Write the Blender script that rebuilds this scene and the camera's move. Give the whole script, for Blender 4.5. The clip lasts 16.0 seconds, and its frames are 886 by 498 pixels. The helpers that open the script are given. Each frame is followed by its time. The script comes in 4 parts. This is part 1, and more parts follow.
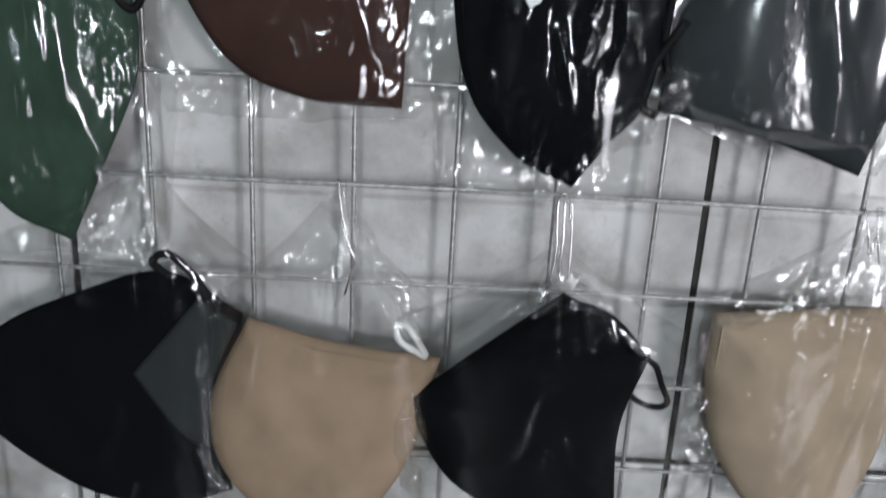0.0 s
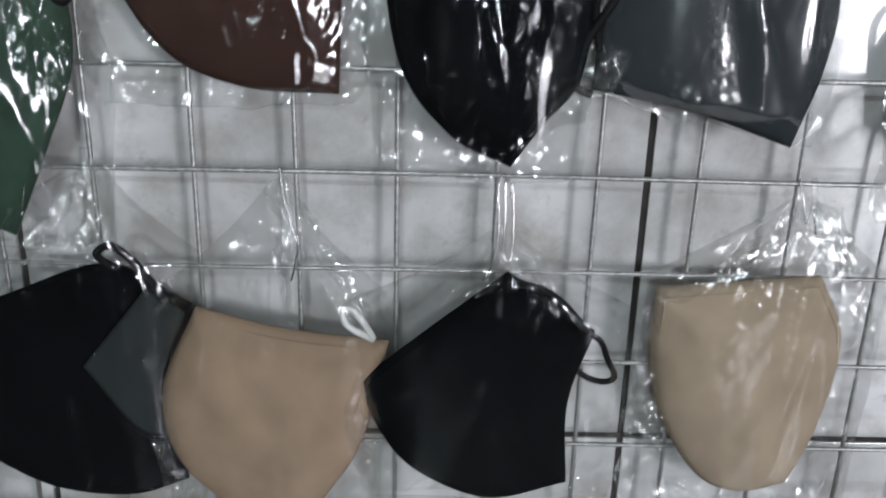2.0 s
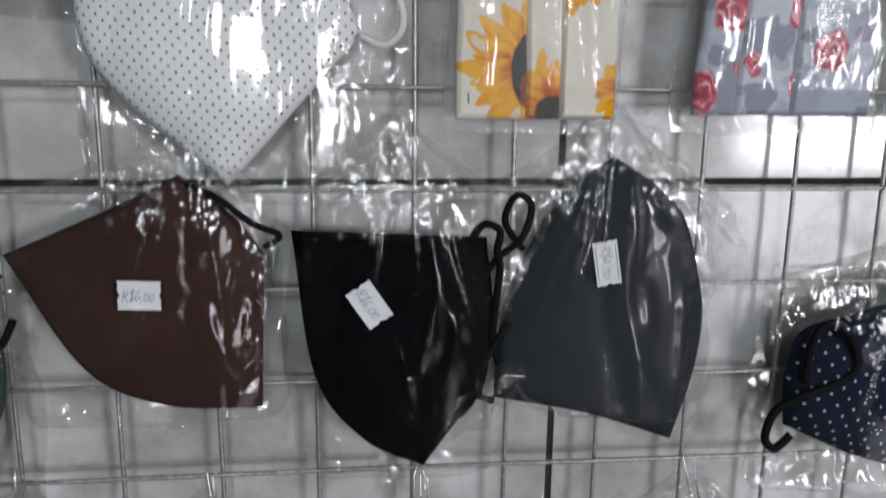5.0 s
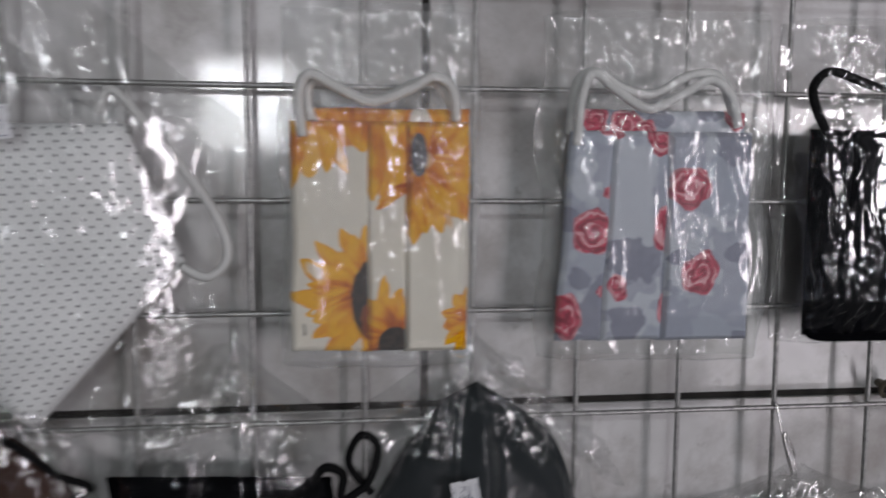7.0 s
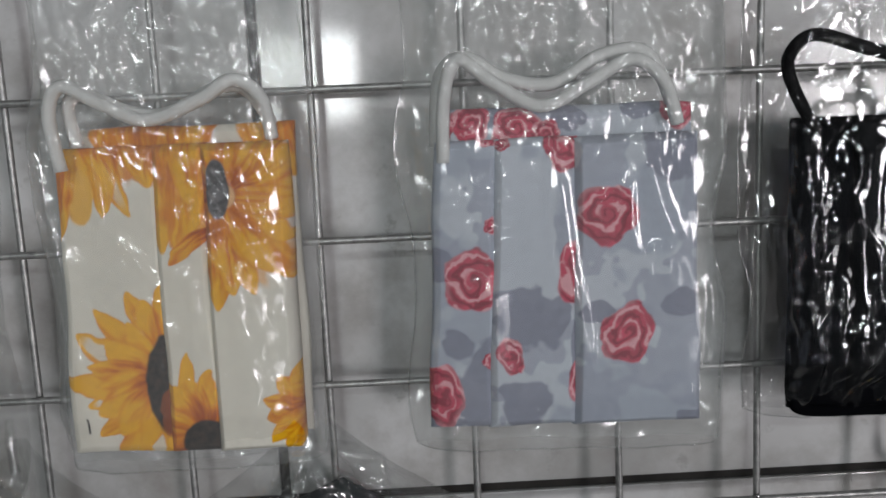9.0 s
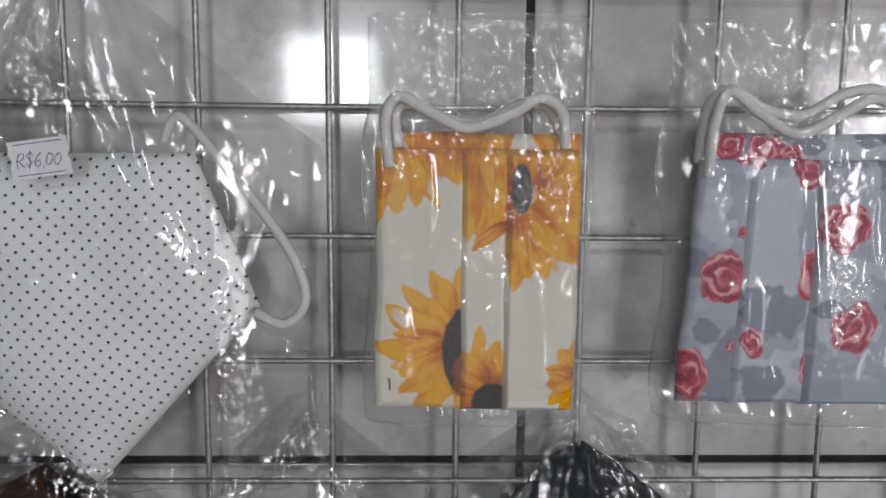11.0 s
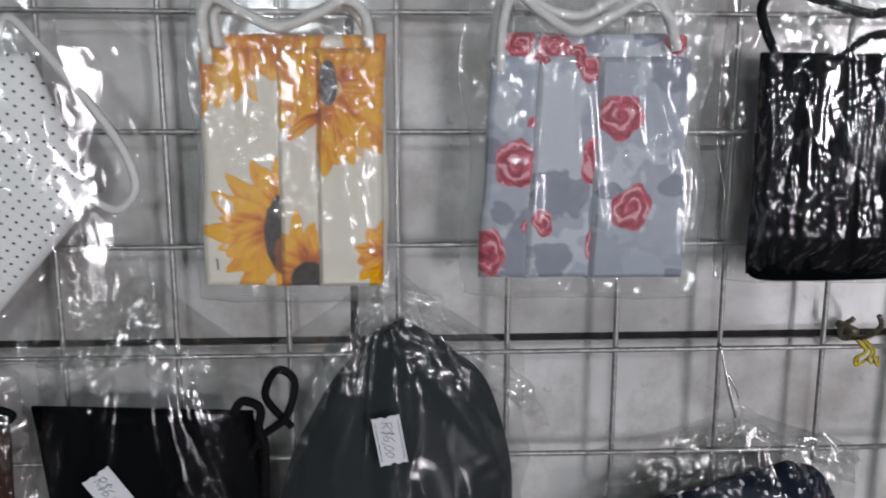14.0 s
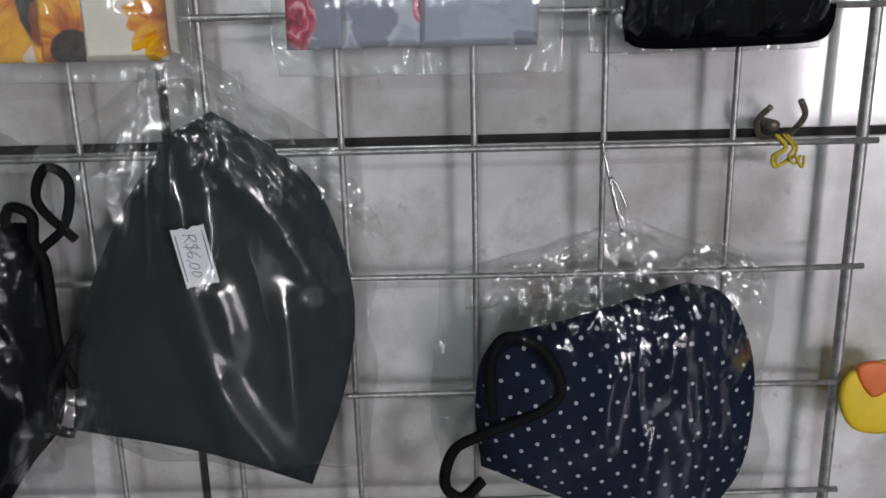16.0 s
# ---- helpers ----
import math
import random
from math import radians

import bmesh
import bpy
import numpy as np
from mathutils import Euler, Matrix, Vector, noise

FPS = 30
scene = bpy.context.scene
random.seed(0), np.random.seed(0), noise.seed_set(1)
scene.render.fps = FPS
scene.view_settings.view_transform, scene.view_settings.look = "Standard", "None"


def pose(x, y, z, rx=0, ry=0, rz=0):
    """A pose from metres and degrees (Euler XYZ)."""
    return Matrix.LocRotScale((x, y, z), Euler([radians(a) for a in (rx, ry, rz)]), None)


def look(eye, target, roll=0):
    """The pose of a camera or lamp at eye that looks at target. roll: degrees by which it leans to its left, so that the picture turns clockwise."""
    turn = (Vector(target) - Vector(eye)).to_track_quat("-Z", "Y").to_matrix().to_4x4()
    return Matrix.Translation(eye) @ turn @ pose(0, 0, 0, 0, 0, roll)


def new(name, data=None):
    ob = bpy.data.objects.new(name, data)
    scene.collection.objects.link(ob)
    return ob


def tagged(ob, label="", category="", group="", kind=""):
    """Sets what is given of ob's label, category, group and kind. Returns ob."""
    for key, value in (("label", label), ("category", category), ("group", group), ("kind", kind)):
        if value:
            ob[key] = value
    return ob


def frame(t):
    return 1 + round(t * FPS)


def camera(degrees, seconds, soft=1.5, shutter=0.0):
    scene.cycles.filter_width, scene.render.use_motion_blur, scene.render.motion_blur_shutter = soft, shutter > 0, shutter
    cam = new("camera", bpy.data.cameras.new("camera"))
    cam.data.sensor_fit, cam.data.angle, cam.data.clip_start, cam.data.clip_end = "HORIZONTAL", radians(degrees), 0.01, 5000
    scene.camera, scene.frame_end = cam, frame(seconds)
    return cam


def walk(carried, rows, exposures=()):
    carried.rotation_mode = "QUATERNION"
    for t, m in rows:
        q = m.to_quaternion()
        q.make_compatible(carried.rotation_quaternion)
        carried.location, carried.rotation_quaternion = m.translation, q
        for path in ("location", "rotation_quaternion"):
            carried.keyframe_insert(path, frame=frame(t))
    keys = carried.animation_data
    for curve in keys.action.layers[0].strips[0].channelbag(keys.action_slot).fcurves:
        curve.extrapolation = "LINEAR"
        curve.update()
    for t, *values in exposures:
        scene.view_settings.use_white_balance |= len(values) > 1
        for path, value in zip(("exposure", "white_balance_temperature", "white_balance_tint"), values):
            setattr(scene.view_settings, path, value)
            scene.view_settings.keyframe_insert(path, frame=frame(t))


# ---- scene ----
cam = camera(57.77, 16.0, soft=1.6, shutter=0.5)

UP = 1.40      # height of the reference bar of the rack above the floor
C = 0.05       # mesh of the wire rack

PATH = [
    (0, (-0.1539, -0.3850, -0.0623), (-0.1545, -0.0027, -0.1799), 3.04),
    (0.5, (-0.1600, -0.3854, -0.0828), (-0.1546, -0.0073, -0.2135), 2.36),
    (1, (-0.1595, -0.3841, -0.0844), (-0.1466, -0.0090, -0.2228), 2.11),
    (1.5, (-0.1490, -0.3847, -0.0823), (-0.1436, -0.0058, -0.2106), 1.68),
    (2, (-0.1330, -0.3889, -0.0621), (-0.1264, -0.0087, -0.1860), 1.55),
    (2.5, (-0.1176, -0.3896, -0.0482), (-0.1060, -0.0086, -0.1697), 1.55),
    (3, (-0.1127, -0.3886, -0.0437), (-0.0966, -0.0073, -0.1634), 0.44),
    (5.5, (-0.1305, -0.4006, 0.0799), (-0.0859, -0.0093, 0.0097), 0.79),
    (6, (-0.1250, -0.4034, 0.0989), (-0.0870, -0.0094, 0.0415), 0.72),
    (6.5, (-0.1034, -0.3987, 0.1177), (-0.0637, -0.0039, 0.0671), 0.37),
    (7, (-0.0609, -0.3596, 0.1135), (-0.0098, 0.0352, 0.0748), 0.42),
    (7.5, (0.0002, -0.3195, 0.1366), (0.0380, 0.0755, 0.0861), -1.11),
    (8, (0.0166, -0.2859, 0.1272), (0.0548, 0.1096, 0.0806), -0.89),
    (8.5, (0.0261, -0.2732, 0.1237), (0.0521, 0.1245, 0.0894), -1.28),
    (9, (0.0347, -0.2694, 0.1335), (0.0442, 0.1265, 0.0774), -2.56),
    (9.5, (0.0016, -0.2920, 0.1262), (0.0082, 0.1057, 0.0842), -0.80),
    (10, (-0.0285, -0.3128, 0.1388), (-0.0192, 0.0834, 0.0850), 0.16),
    (12.5, (-0.0831, -0.3139, 0.1297), (-0.0724, 0.0835, 0.0851), 0.77),
    (13, (-0.0603, -0.3451, 0.1247), (-0.0471, 0.0530, 0.0880), 0.49),
    (13.5, (-0.0323, -0.3588, 0.1148), (-0.0110, 0.0369, 0.0602), 0.79),
    (14, (-0.0002, -0.3533, 0.1126), (0.0222, 0.0395, 0.0408), 0.12),
    (14.5, (0.0256, -0.3356, 0.1099), (0.0392, 0.0534, 0.0180), -1.11),
    (15, (0.0545, -0.3147, 0.0984), (0.0676, 0.0684, -0.0161), -1.02),
    (15.5, (0.0763, -0.3125, 0.0542), (0.0820, 0.0729, -0.0529), -1.25),
    (16, (0.0842, -0.3054, 0.0432), (0.0885, 0.0808, -0.0609), -1.27),
]
walk(cam, [(t, look((e[0], e[1], e[2] + UP), (a[0], a[1], a[2] + UP), r)) for t, e, a, r in PATH],
     exposures=[(0.0, 0.40, 6200, 9), (1.0, 0.33, 6200, 9), (2.0, 0.38, 6150, 8), (3.0, 0.14, 6200, 9), (5.5, -0.14, 6450, 13), (6.0, -0.31, 6500, 13), (7.0, -0.64, 6500, 16), (8.0, -0.20, 6500, 10), (8.5, -0.27, 6500, 9), (9.0, -0.46, 6500, 10), (9.5, -0.28, 6500, 12), (10.0, -0.25, 6500, 13), (12.5, -0.70, 6500, 13), (13.5, -0.40, 6450, 14), (14.5, -0.12, 6400, 12), (15.5, -0.15, 6400, 12), (16.0, -0.27, 6450, 12)])

# ---- world and light ----
world = bpy.data.worlds.new("world")
scene.world = world
world.use_nodes = True
wn = world.node_tree
sky = wn.nodes.new("ShaderNodeTexSky")
sky.sky_type = "NISHITA"
sky.sun_disc = False
sky.sun_elevation, sky.sun_rotation = radians(40), radians(200)
wn.links.new(sky.outputs[0], wn.nodes["Background"].inputs[0])
wn.nodes["Background"].inputs[1].default_value = 0.08

ROOM_W, ROOM_E, ROOM_S, ROOM_N, ROOM_H = -2.3, 3.8, -4.0, 0.0165, 2.75
WINDOWS = {  # name: x0, x1, z0, z1 in the south wall
    "window_1": (-0.83, -0.24, 1.60, 2.12),
    "door_1": (2.03, 3.21, 0.0, 2.02),
}
GLOW = [  # x0, x1, z0, z1, watts, colour: the sky in each opening, and the duller street below it in the doorway
    (-0.83, -0.24, 1.60, 2.12, 38.0, (0.92, 0.985, 1.0)),
    (2.05, 3.19, 0.97, 1.94, 114.0, (0.985, 0.955, 1.0)),
    (2.05, 3.19, 0.03, 0.95, 17.0, (0.99, 0.97, 1.0)),
]
for x0, x1, z0, z1, watts, tint in GLOW:
    lamp = bpy.data.lights.new("daylight", "AREA")
    lamp.shape, lamp.size, lamp.size_y = "RECTANGLE", x1 - x0, z1 - z0
    lamp.energy, lamp.color = watts, tint
    lo = new("daylight", lamp)
    lo.matrix_world = look(((x0 + x1) / 2, ROOM_S - 0.06, (z0 + z1) / 2), ((x0 + x1) / 2, 0, (z0 + z1) / 2))
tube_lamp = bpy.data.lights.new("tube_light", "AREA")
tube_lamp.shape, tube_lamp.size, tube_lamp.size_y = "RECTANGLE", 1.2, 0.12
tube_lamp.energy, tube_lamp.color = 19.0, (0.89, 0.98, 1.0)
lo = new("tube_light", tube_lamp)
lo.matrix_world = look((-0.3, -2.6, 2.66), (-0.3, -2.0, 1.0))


# ---- materials ----
class Nodes:
    def __init__(self, name):
        self.mat = bpy.data.materials.new(name)
        self.mat.use_nodes = True
        self.t = self.mat.node_tree
        self.out = self.t.nodes["Material Output"]
        self.bsdf = self.t.nodes["Principled BSDF"]

    def n(self, kind, **kw):
        node = self.t.nodes.new(kind)
        for k, v in kw.items():
            node.inputs[k].default_value = v
        return node

    def link(self, a, b):
        self.t.links.new(a, b)

    def math(self, op, a, b=0.0, c=0.0):
        m = self.t.nodes.new("ShaderNodeMath")
        m.operation = op
        for i, v in enumerate((a, b, c)):
            if isinstance(v, (int, float)):
                m.inputs[i].default_value = v
            else:
                self.link(v, m.inputs[i])
        return m.outputs[0]

    def coords(self):
        return self.t.nodes.new("ShaderNodeTexCoord").outputs["Object"]

    def noise(self, vec, scale, detail=3.0, rough=0.55):
        t = self.n("ShaderNodeTexNoise", Scale=scale, Detail=detail, Roughness=rough)
        self.link(vec, t.inputs["Vector"])
        return t.outputs["Fac"]

    def ramp(self, fac, stops, constant=False):
        r = self.t.nodes.new("ShaderNodeValToRGB")
        if constant:
            r.color_ramp.interpolation = "CONSTANT"
        el = r.color_ramp.elements
        while len(el) < len(stops):
            el.new(0.5)
        for e, (p, c) in zip(el, stops):
            e.position = p
            e.color = (*c, 1) if len(c) == 3 else c
        self.link(fac, r.inputs[0])
        return r.outputs[0]

    def mix(self, fac, a, b, blend="MIX"):
        m = self.t.nodes.new("ShaderNodeMix")
        m.data_type, m.blend_type = "RGBA", blend
        for v, i in ((fac, 0), (a, 6), (b, 7)):
            if isinstance(v, (int, float)):
                m.inputs[i].default_value = v
            elif isinstance(v, tuple):
                m.inputs[i].default_value = (*v, 1)
            else:
                self.link(v, m.inputs[i])
        return m.outputs[2]

    def bump(self, height, strength, dist):
        b = self.n("ShaderNodeBump", Strength=strength, Distance=dist)
        self.link(height, b.inputs["Height"])
        self.link(b.outputs[0], self.bsdf.inputs["Normal"])
        return b.outputs[0]

    def set(self, **kw):
        for k, v in kw.items():
            s = self.bsdf.inputs[k.replace("_", " ")]
            if isinstance(v, (int, float)):
                s.default_value = v
            elif isinstance(v, tuple):
                s.default_value = (*v, 1)
            else:
                self.link(v, s)
        return self.mat


def tile_material():
    m = Nodes("marbled_tile")
    geo = m.t.nodes.new("ShaderNodeNewGeometry").outputs["Position"]
    info = m.t.nodes.new("ShaderNodeObjectInfo").outputs["Random"]
    shift = m.t.nodes.new("ShaderNodeVectorMath")
    shift.operation = "ADD"
    m.link(geo, shift.inputs[0])
    comb = m.t.nodes.new("ShaderNodeCombineXYZ")
    m.link(m.math("MULTIPLY", info, 7.0), comb.inputs[1])
    m.link(comb.outputs[0], shift.inputs[1])
    v = shift.outputs[0]
    broad = m.ramp(m.noise(v, 9.0, 4.0, 0.6), [(0.30, (0.36, 0.35, 0.34)), (0.64, (0.665, 0.655, 0.65))])
    smudge = m.ramp(m.noise(v, 21.0, 6.0, 0.66), [(0.45, (0, 0, 0)), (0.70, (0.85, 0.85, 0.85))])
    col = m.mix(smudge, broad, (0.275, 0.250, 0.228))
    fleck = m.ramp(m.noise(v, 95.0, 4.0, 0.6), [(0.64, (0, 0, 0)), (0.74, (0.55, 0.55, 0.55))])
    col = m.mix(fleck, col, (0.27, 0.255, 0.24))
    m.bump(m.math("ADD", m.noise(v, 42.0, 3.0, 0.5), m.math("MULTIPLY", m.noise(v, 420.0, 2.0, 0.5), 0.16)), 0.16, 0.0008)
    rough = m.ramp(m.noise(v, 30.0, 4.0), [(0.35, (0.06, 0.06, 0.06)), (0.75, (0.12, 0.12, 0.12))])
    return m.set(Base_Color=col, Roughness=0.34, Specular_IOR_Level=0.5, Coat_Weight=0.9, Coat_Roughness=rough)


def plain(name, col, rough=0.6, var=0.25, scale=60.0, metal=0.0, bump=0.15, dist=0.0006):
    m = Nodes(name)
    v = m.coords()
    dark = tuple(c * (1 - var) for c in col)
    light = tuple(min(1, c * (1 + var)) for c in col)
    c = m.ramp(m.noise(v, scale, 4.0), [(0.3, dark), (0.7, light)])
    m.bump(m.noise(v, scale * 6, 3.0), bump, dist)
    return m.set(Base_Color=c, Roughness=rough, Metallic=metal)


def cloth(name, col, var=0.18, rough=0.92, weave=9000.0, pattern=None, spec=0.12):
    """Woven cotton: fine crossed threads, soft blotches of wear."""
    m = Nodes(name)
    v = m.coords()
    sep = m.t.nodes.new("ShaderNodeSeparateXYZ")
    m.link(v, sep.inputs[0])
    x, z = sep.outputs[0], sep.outputs[2]
    warp = m.math("SINE", m.math("MULTIPLY", x, weave))
    weft = m.math("SINE", m.math("MULTIPLY", z, weave))
    thread = m.math("MULTIPLY", warp, weft)
    dark = tuple(c * (1 - var) for c in col)
    light = tuple(min(1, c * (1 + var)) for c in col)
    c = m.ramp(m.noise(v, 38.0, 5.0), [(0.3, dark), (0.7, light)])
    if pattern:
        c = pattern(m, x, z, c, v)
    h = m.math("ADD", m.math("MULTIPLY", thread, 0.12), m.math("MULTIPLY", m.noise(v, 110.0, 4.0), 2.0))
    m.bump(h, 0.28, 0.0009)
    return m.set(Base_Color=c, Roughness=rough, Sheen_Weight=0.0, Specular_IOR_Level=spec)


def dots(size, radius, colour, turn=0.0, stagger=True):
    """Printed dots on a square mesh, with a second row set between."""
    def paint(m, x, z, base, v):
        ct, st = math.cos(turn), math.sin(turn)
        a = m.math("ADD", m.math("MULTIPLY", x, ct / size), m.math("MULTIPLY", z, st / size))
        b = m.math("ADD", m.math("MULTIPLY", x, -st / size), m.math("MULTIPLY", z, ct / size))
        hit = None
        for off in ((0.0, 0.5) if stagger else (0.0,)):
            fa = m.math("SUBTRACT", m.math("FRACT", m.math("ADD", a, off + 40)), 0.5)
            fb = m.math("SUBTRACT", m.math("FRACT", m.math("ADD", b, off + 40)), 0.5)
            d = m.math("SQRT", m.math("ADD", m.math("MULTIPLY", fa, fa), m.math("MULTIPLY", fb, fb)))
            s = m.math("LESS_THAN", d, radius / size)
            hit = s if hit is None else m.math("MAXIMUM", hit, s)
        return m.mix(hit, base, colour)
    return paint


def film_material(name="clear_film", rough=0.10, shine=1.7, milk=0.001, crinkle=0.55, haze=0.0):
    """Thin clear polythene: sees through, mirrors along fine crinkles, slightly milky."""
    m = Nodes(name)
    t = m.t
    v = m.coords()
    drawn = t.nodes.new("ShaderNodeMapping")
    drawn.inputs["Scale"].default_value = (1.0, 1.0, 0.42)
    m.link(v, drawn.inputs[0])

    def ridge(n, sharp):
        return m.math("POWER", m.math("SUBTRACT", 1.0, m.math("ABSOLUTE", m.math("SUBTRACT", m.math("MULTIPLY", n, 2.0), 1.0))), sharp)
    here = m.ramp(m.noise(v, 26.0, 2.0), [(0.47, (0, 0, 0)), (0.62, (1, 1, 1))])
    there = m.ramp(m.noise(drawn.outputs[0], 41.0, 2.0), [(0.50, (0, 0, 0)), (0.60, (1, 1, 1))])
    h = m.math("MULTIPLY", m.math("MULTIPLY", ridge(m.noise(drawn.outputs[0], 62.0, 2.0, 0.5), 9.0), here), 0.62)
    h = m.math("ADD", h, m.math("MULTIPLY", m.math("MULTIPLY", ridge(m.noise(v, 150.0, 2.0, 0.5), 6.0), there), 0.30))
    h = m.math("ADD", h, m.math("MULTIPLY", m.noise(v, 75.0, 3.0, 0.6), 0.10))
    bump = m.n("ShaderNodeBump", Strength=1.0, Distance=0.0008 * crinkle)
    m.link(h, bump.inputs["Height"])
    clear = t.nodes.new("ShaderNodeBsdfTransparent")
    clear.inputs[0].default_value = (0.975, 0.98, 0.975, 1)
    gloss = t.nodes.new("ShaderNodeBsdfGlossy")
    gloss.inputs["Roughness"].default_value = rough
    broad = t.nodes.new("ShaderNodeBsdfGlossy")
    broad.inputs["Roughness"].default_value = 0.30
    shiny = t.nodes.new("ShaderNodeMixShader")
    shiny.inputs[0].default_value = haze
    m.link(gloss.outputs[0], shiny.inputs[1])
    m.link(broad.outputs[0], shiny.inputs[2])
    fres = m.n("ShaderNodeFresnel", IOR=1.5)
    for node in (gloss, broad, fres):
        m.link(bump.outputs[0], node.inputs["Normal"])
    milky = t.nodes.new("ShaderNodeBsdfDiffuse")
    milky.inputs[0].default_value = (0.85, 0.87, 0.86, 1)
    m1 = t.nodes.new("ShaderNodeMixShader")
    m1.inputs[0].default_value = milk
    m.link(clear.outputs[0], m1.inputs[1])
    m.link(milky.outputs[0], m1.inputs[2])
    m2 = t.nodes.new("ShaderNodeMixShader")
    m.link(m.math("MINIMUM", m.math("MULTIPLY", fres.outputs[0], shine), 0.20), m2.inputs[0])
    m.link(m1.outputs[0], m2.inputs[1])
    m.link(shiny.outputs[0], m2.inputs[2])
    m.link(m2.outputs[0], m.out.inputs["Surface"])
    return m.mat


def printed_cloth(name):
    """Cotton with a watercolour print that the mesh carries, over a fine weave."""
    m = Nodes(name)
    v = m.coords()
    ink = m.t.nodes.new("ShaderNodeAttribute")
    ink.attribute_name = "print"
    worn = m.ramp(m.noise(v, 420.0, 3.0, 0.6), [(0.3, (0.90, 0.90, 0.90)), (0.7, (1.0, 1.0, 1.0))])
    col = m.mix(1.0, ink.outputs["Color"], worn, "MULTIPLY")
    m.bump(m.math("ADD", m.noise(v, 110.0, 4.0), m.math("MULTIPLY", m.noise(v, 2600.0, 2.0), 0.1)), 0.28, 0.0012)
    return m.set(Base_Color=col, Roughness=0.92, Specular_IOR_Level=0.12)


TILE = tile_material()
GROUT = plain("dark_grout", (0.022, 0.019, 0.017), 0.9, 0.4, 90.0)
# room surfaces out of view kept near-black so the bag film mirrors little
PLASTER = plain("painted_plaster", (0.045, 0.047, 0.049), 0.8, 0.06, 6.0)
FLOORING = plain("floor_tile", (0.035, 0.034, 0.033), 0.35, 0.15, 5.0)
FRAMEWOOD = plain("window_paint", (0.70, 0.70, 0.68), 0.5, 0.08, 30.0)
STEEL = plain("galvanised_wire", (0.37, 0.365, 0.355), 0.42, 0.3, 300.0, 0.65)
RUSTY = plain("dull_rusty_steel", (0.20, 0.17, 0.13), 0.5, 0.4, 300.0, 0.6)
STEEL_THIN = plain("bright_wire", (0.72, 0.71, 0.70), 0.25, 0.15, 300.0, 1.0)
CABLE = plain("cream_cable_sheath", (0.62, 0.60, 0.54), 0.45, 0.12, 40.0)
FILM = film_material()
FILM_HAZY = film_material("hazy_film", 0.10, 1.5, 0.11, 0.5, 0.1)  # stiffer, duller bags of the flat masks
FILM_SCUFFED = film_material("scuffed_film", 0.09, 2.0, 0.004, 0.4, 0.35)  # film dulled by rubbing
FILM_CRINKLED = film_material("crinkled_film", 0.09, 2.6, 0.004, 1.1, 0.0)  # film crushed into fine crinkles
FILM_TIGHT = film_material("gathered_film", 0.10, 2.6, 0.008, 1.0, 0.0)  # many layers of film lying in pleats
WHITE_DOT = cloth("white_dotted_cotton", (0.80, 0.81, 0.80), 0.05, pattern=dots(0.0058, 0.00058, (0.05, 0.05, 0.06), radians(3)))
NAVY_DOT = cloth("navy_dotted_cotton", (0.009, 0.013, 0.028), 0.25, pattern=dots(0.0070, 0.00078, (0.42, 0.44, 0.48), radians(29), False))
SUN_CLOTH = printed_cloth("sunflower_cotton")
ROSE_CLOTH = printed_cloth("rose_cotton")
BROWN = cloth("brown_cotton", (0.042, 0.021, 0.016), 0.15)
BLACK = cloth("black_cotton", (0.0024, 0.0027, 0.0036), 0.25, spec=0.03)
SLATE = cloth("slate_cotton", (0.0235, 0.028, 0.0305), 0.15)
SLATE_D = cloth("dark_green_grey_cotton", (0.022, 0.026, 0.026), 0.2)
GREEN = cloth("bottle_green_cotton", (0.030, 0.055, 0.038), 0.2)
BEIGE = cloth("beige_cotton", (0.285, 0.205, 0.140), 0.12)
SAND = cloth("sand_cotton", (0.335, 0.262, 0.188), 0.12)
BLUE = cloth("navy_blue_cotton", (0.035, 0.060, 0.115), 0.25)
CORD_W = plain("white_elastic", (0.64, 0.64, 0.62), 0.85, 0.06, 200.0, bump=0.5)
CORD_B = cloth("black_elastic", (0.0045, 0.0045, 0.005), 0.3, rough=0.7)
PAPER = plain("price_paper", (0.78, 0.78, 0.80), 0.7, 0.04, 80.0)
INK = plain("ballpoint_ink", (0.04, 0.045, 0.12), 0.6, 0.2, 200.0)
STRING = plain("yellow_string", (0.55, 0.42, 0.04), 0.8, 0.3, 400.0)
YELLOW = plain("yellow_card", (0.80, 0.56, 0.02), 0.5, 0.12, 60.0)
RED_CARD = plain("red_card_print", (0.50, 0.060, 0.10), 0.6, 0.2, 100.0)
ORANGE = plain("orange_print_card", (0.70, 0.16, 0.03), 0.5, 0.15, 60.0)


# ---- mesh helpers ----
def mesh_part(name, verts, faces, mat, parent=None, label="", smooth=True):
    me = bpy.data.meshes.new(name)
    me.from_pydata([tuple(v) for v in verts], [], faces)
    me.materials.append(mat)
    if smooth:
        me.polygons.foreach_set("use_smooth", [True] * len(me.polygons))
    me.update()
    ob = new(name, me)
    ob.parent = parent
    if label:
        ob["label"] = label
    return ob


def thing(name, label, category, group="", kind="", at=(0, 0, 0)):
    ob = new(name)
    ob.empty_display_size = 0.02
    ob.location = at
    return tagged(ob, label, category, group, kind)


def P(x, z, y=0.0):
    """A place on the rack: bars across and up, and depth in bars towards the room."""
    return Vector((x * C, -y * C, UP + z * C))


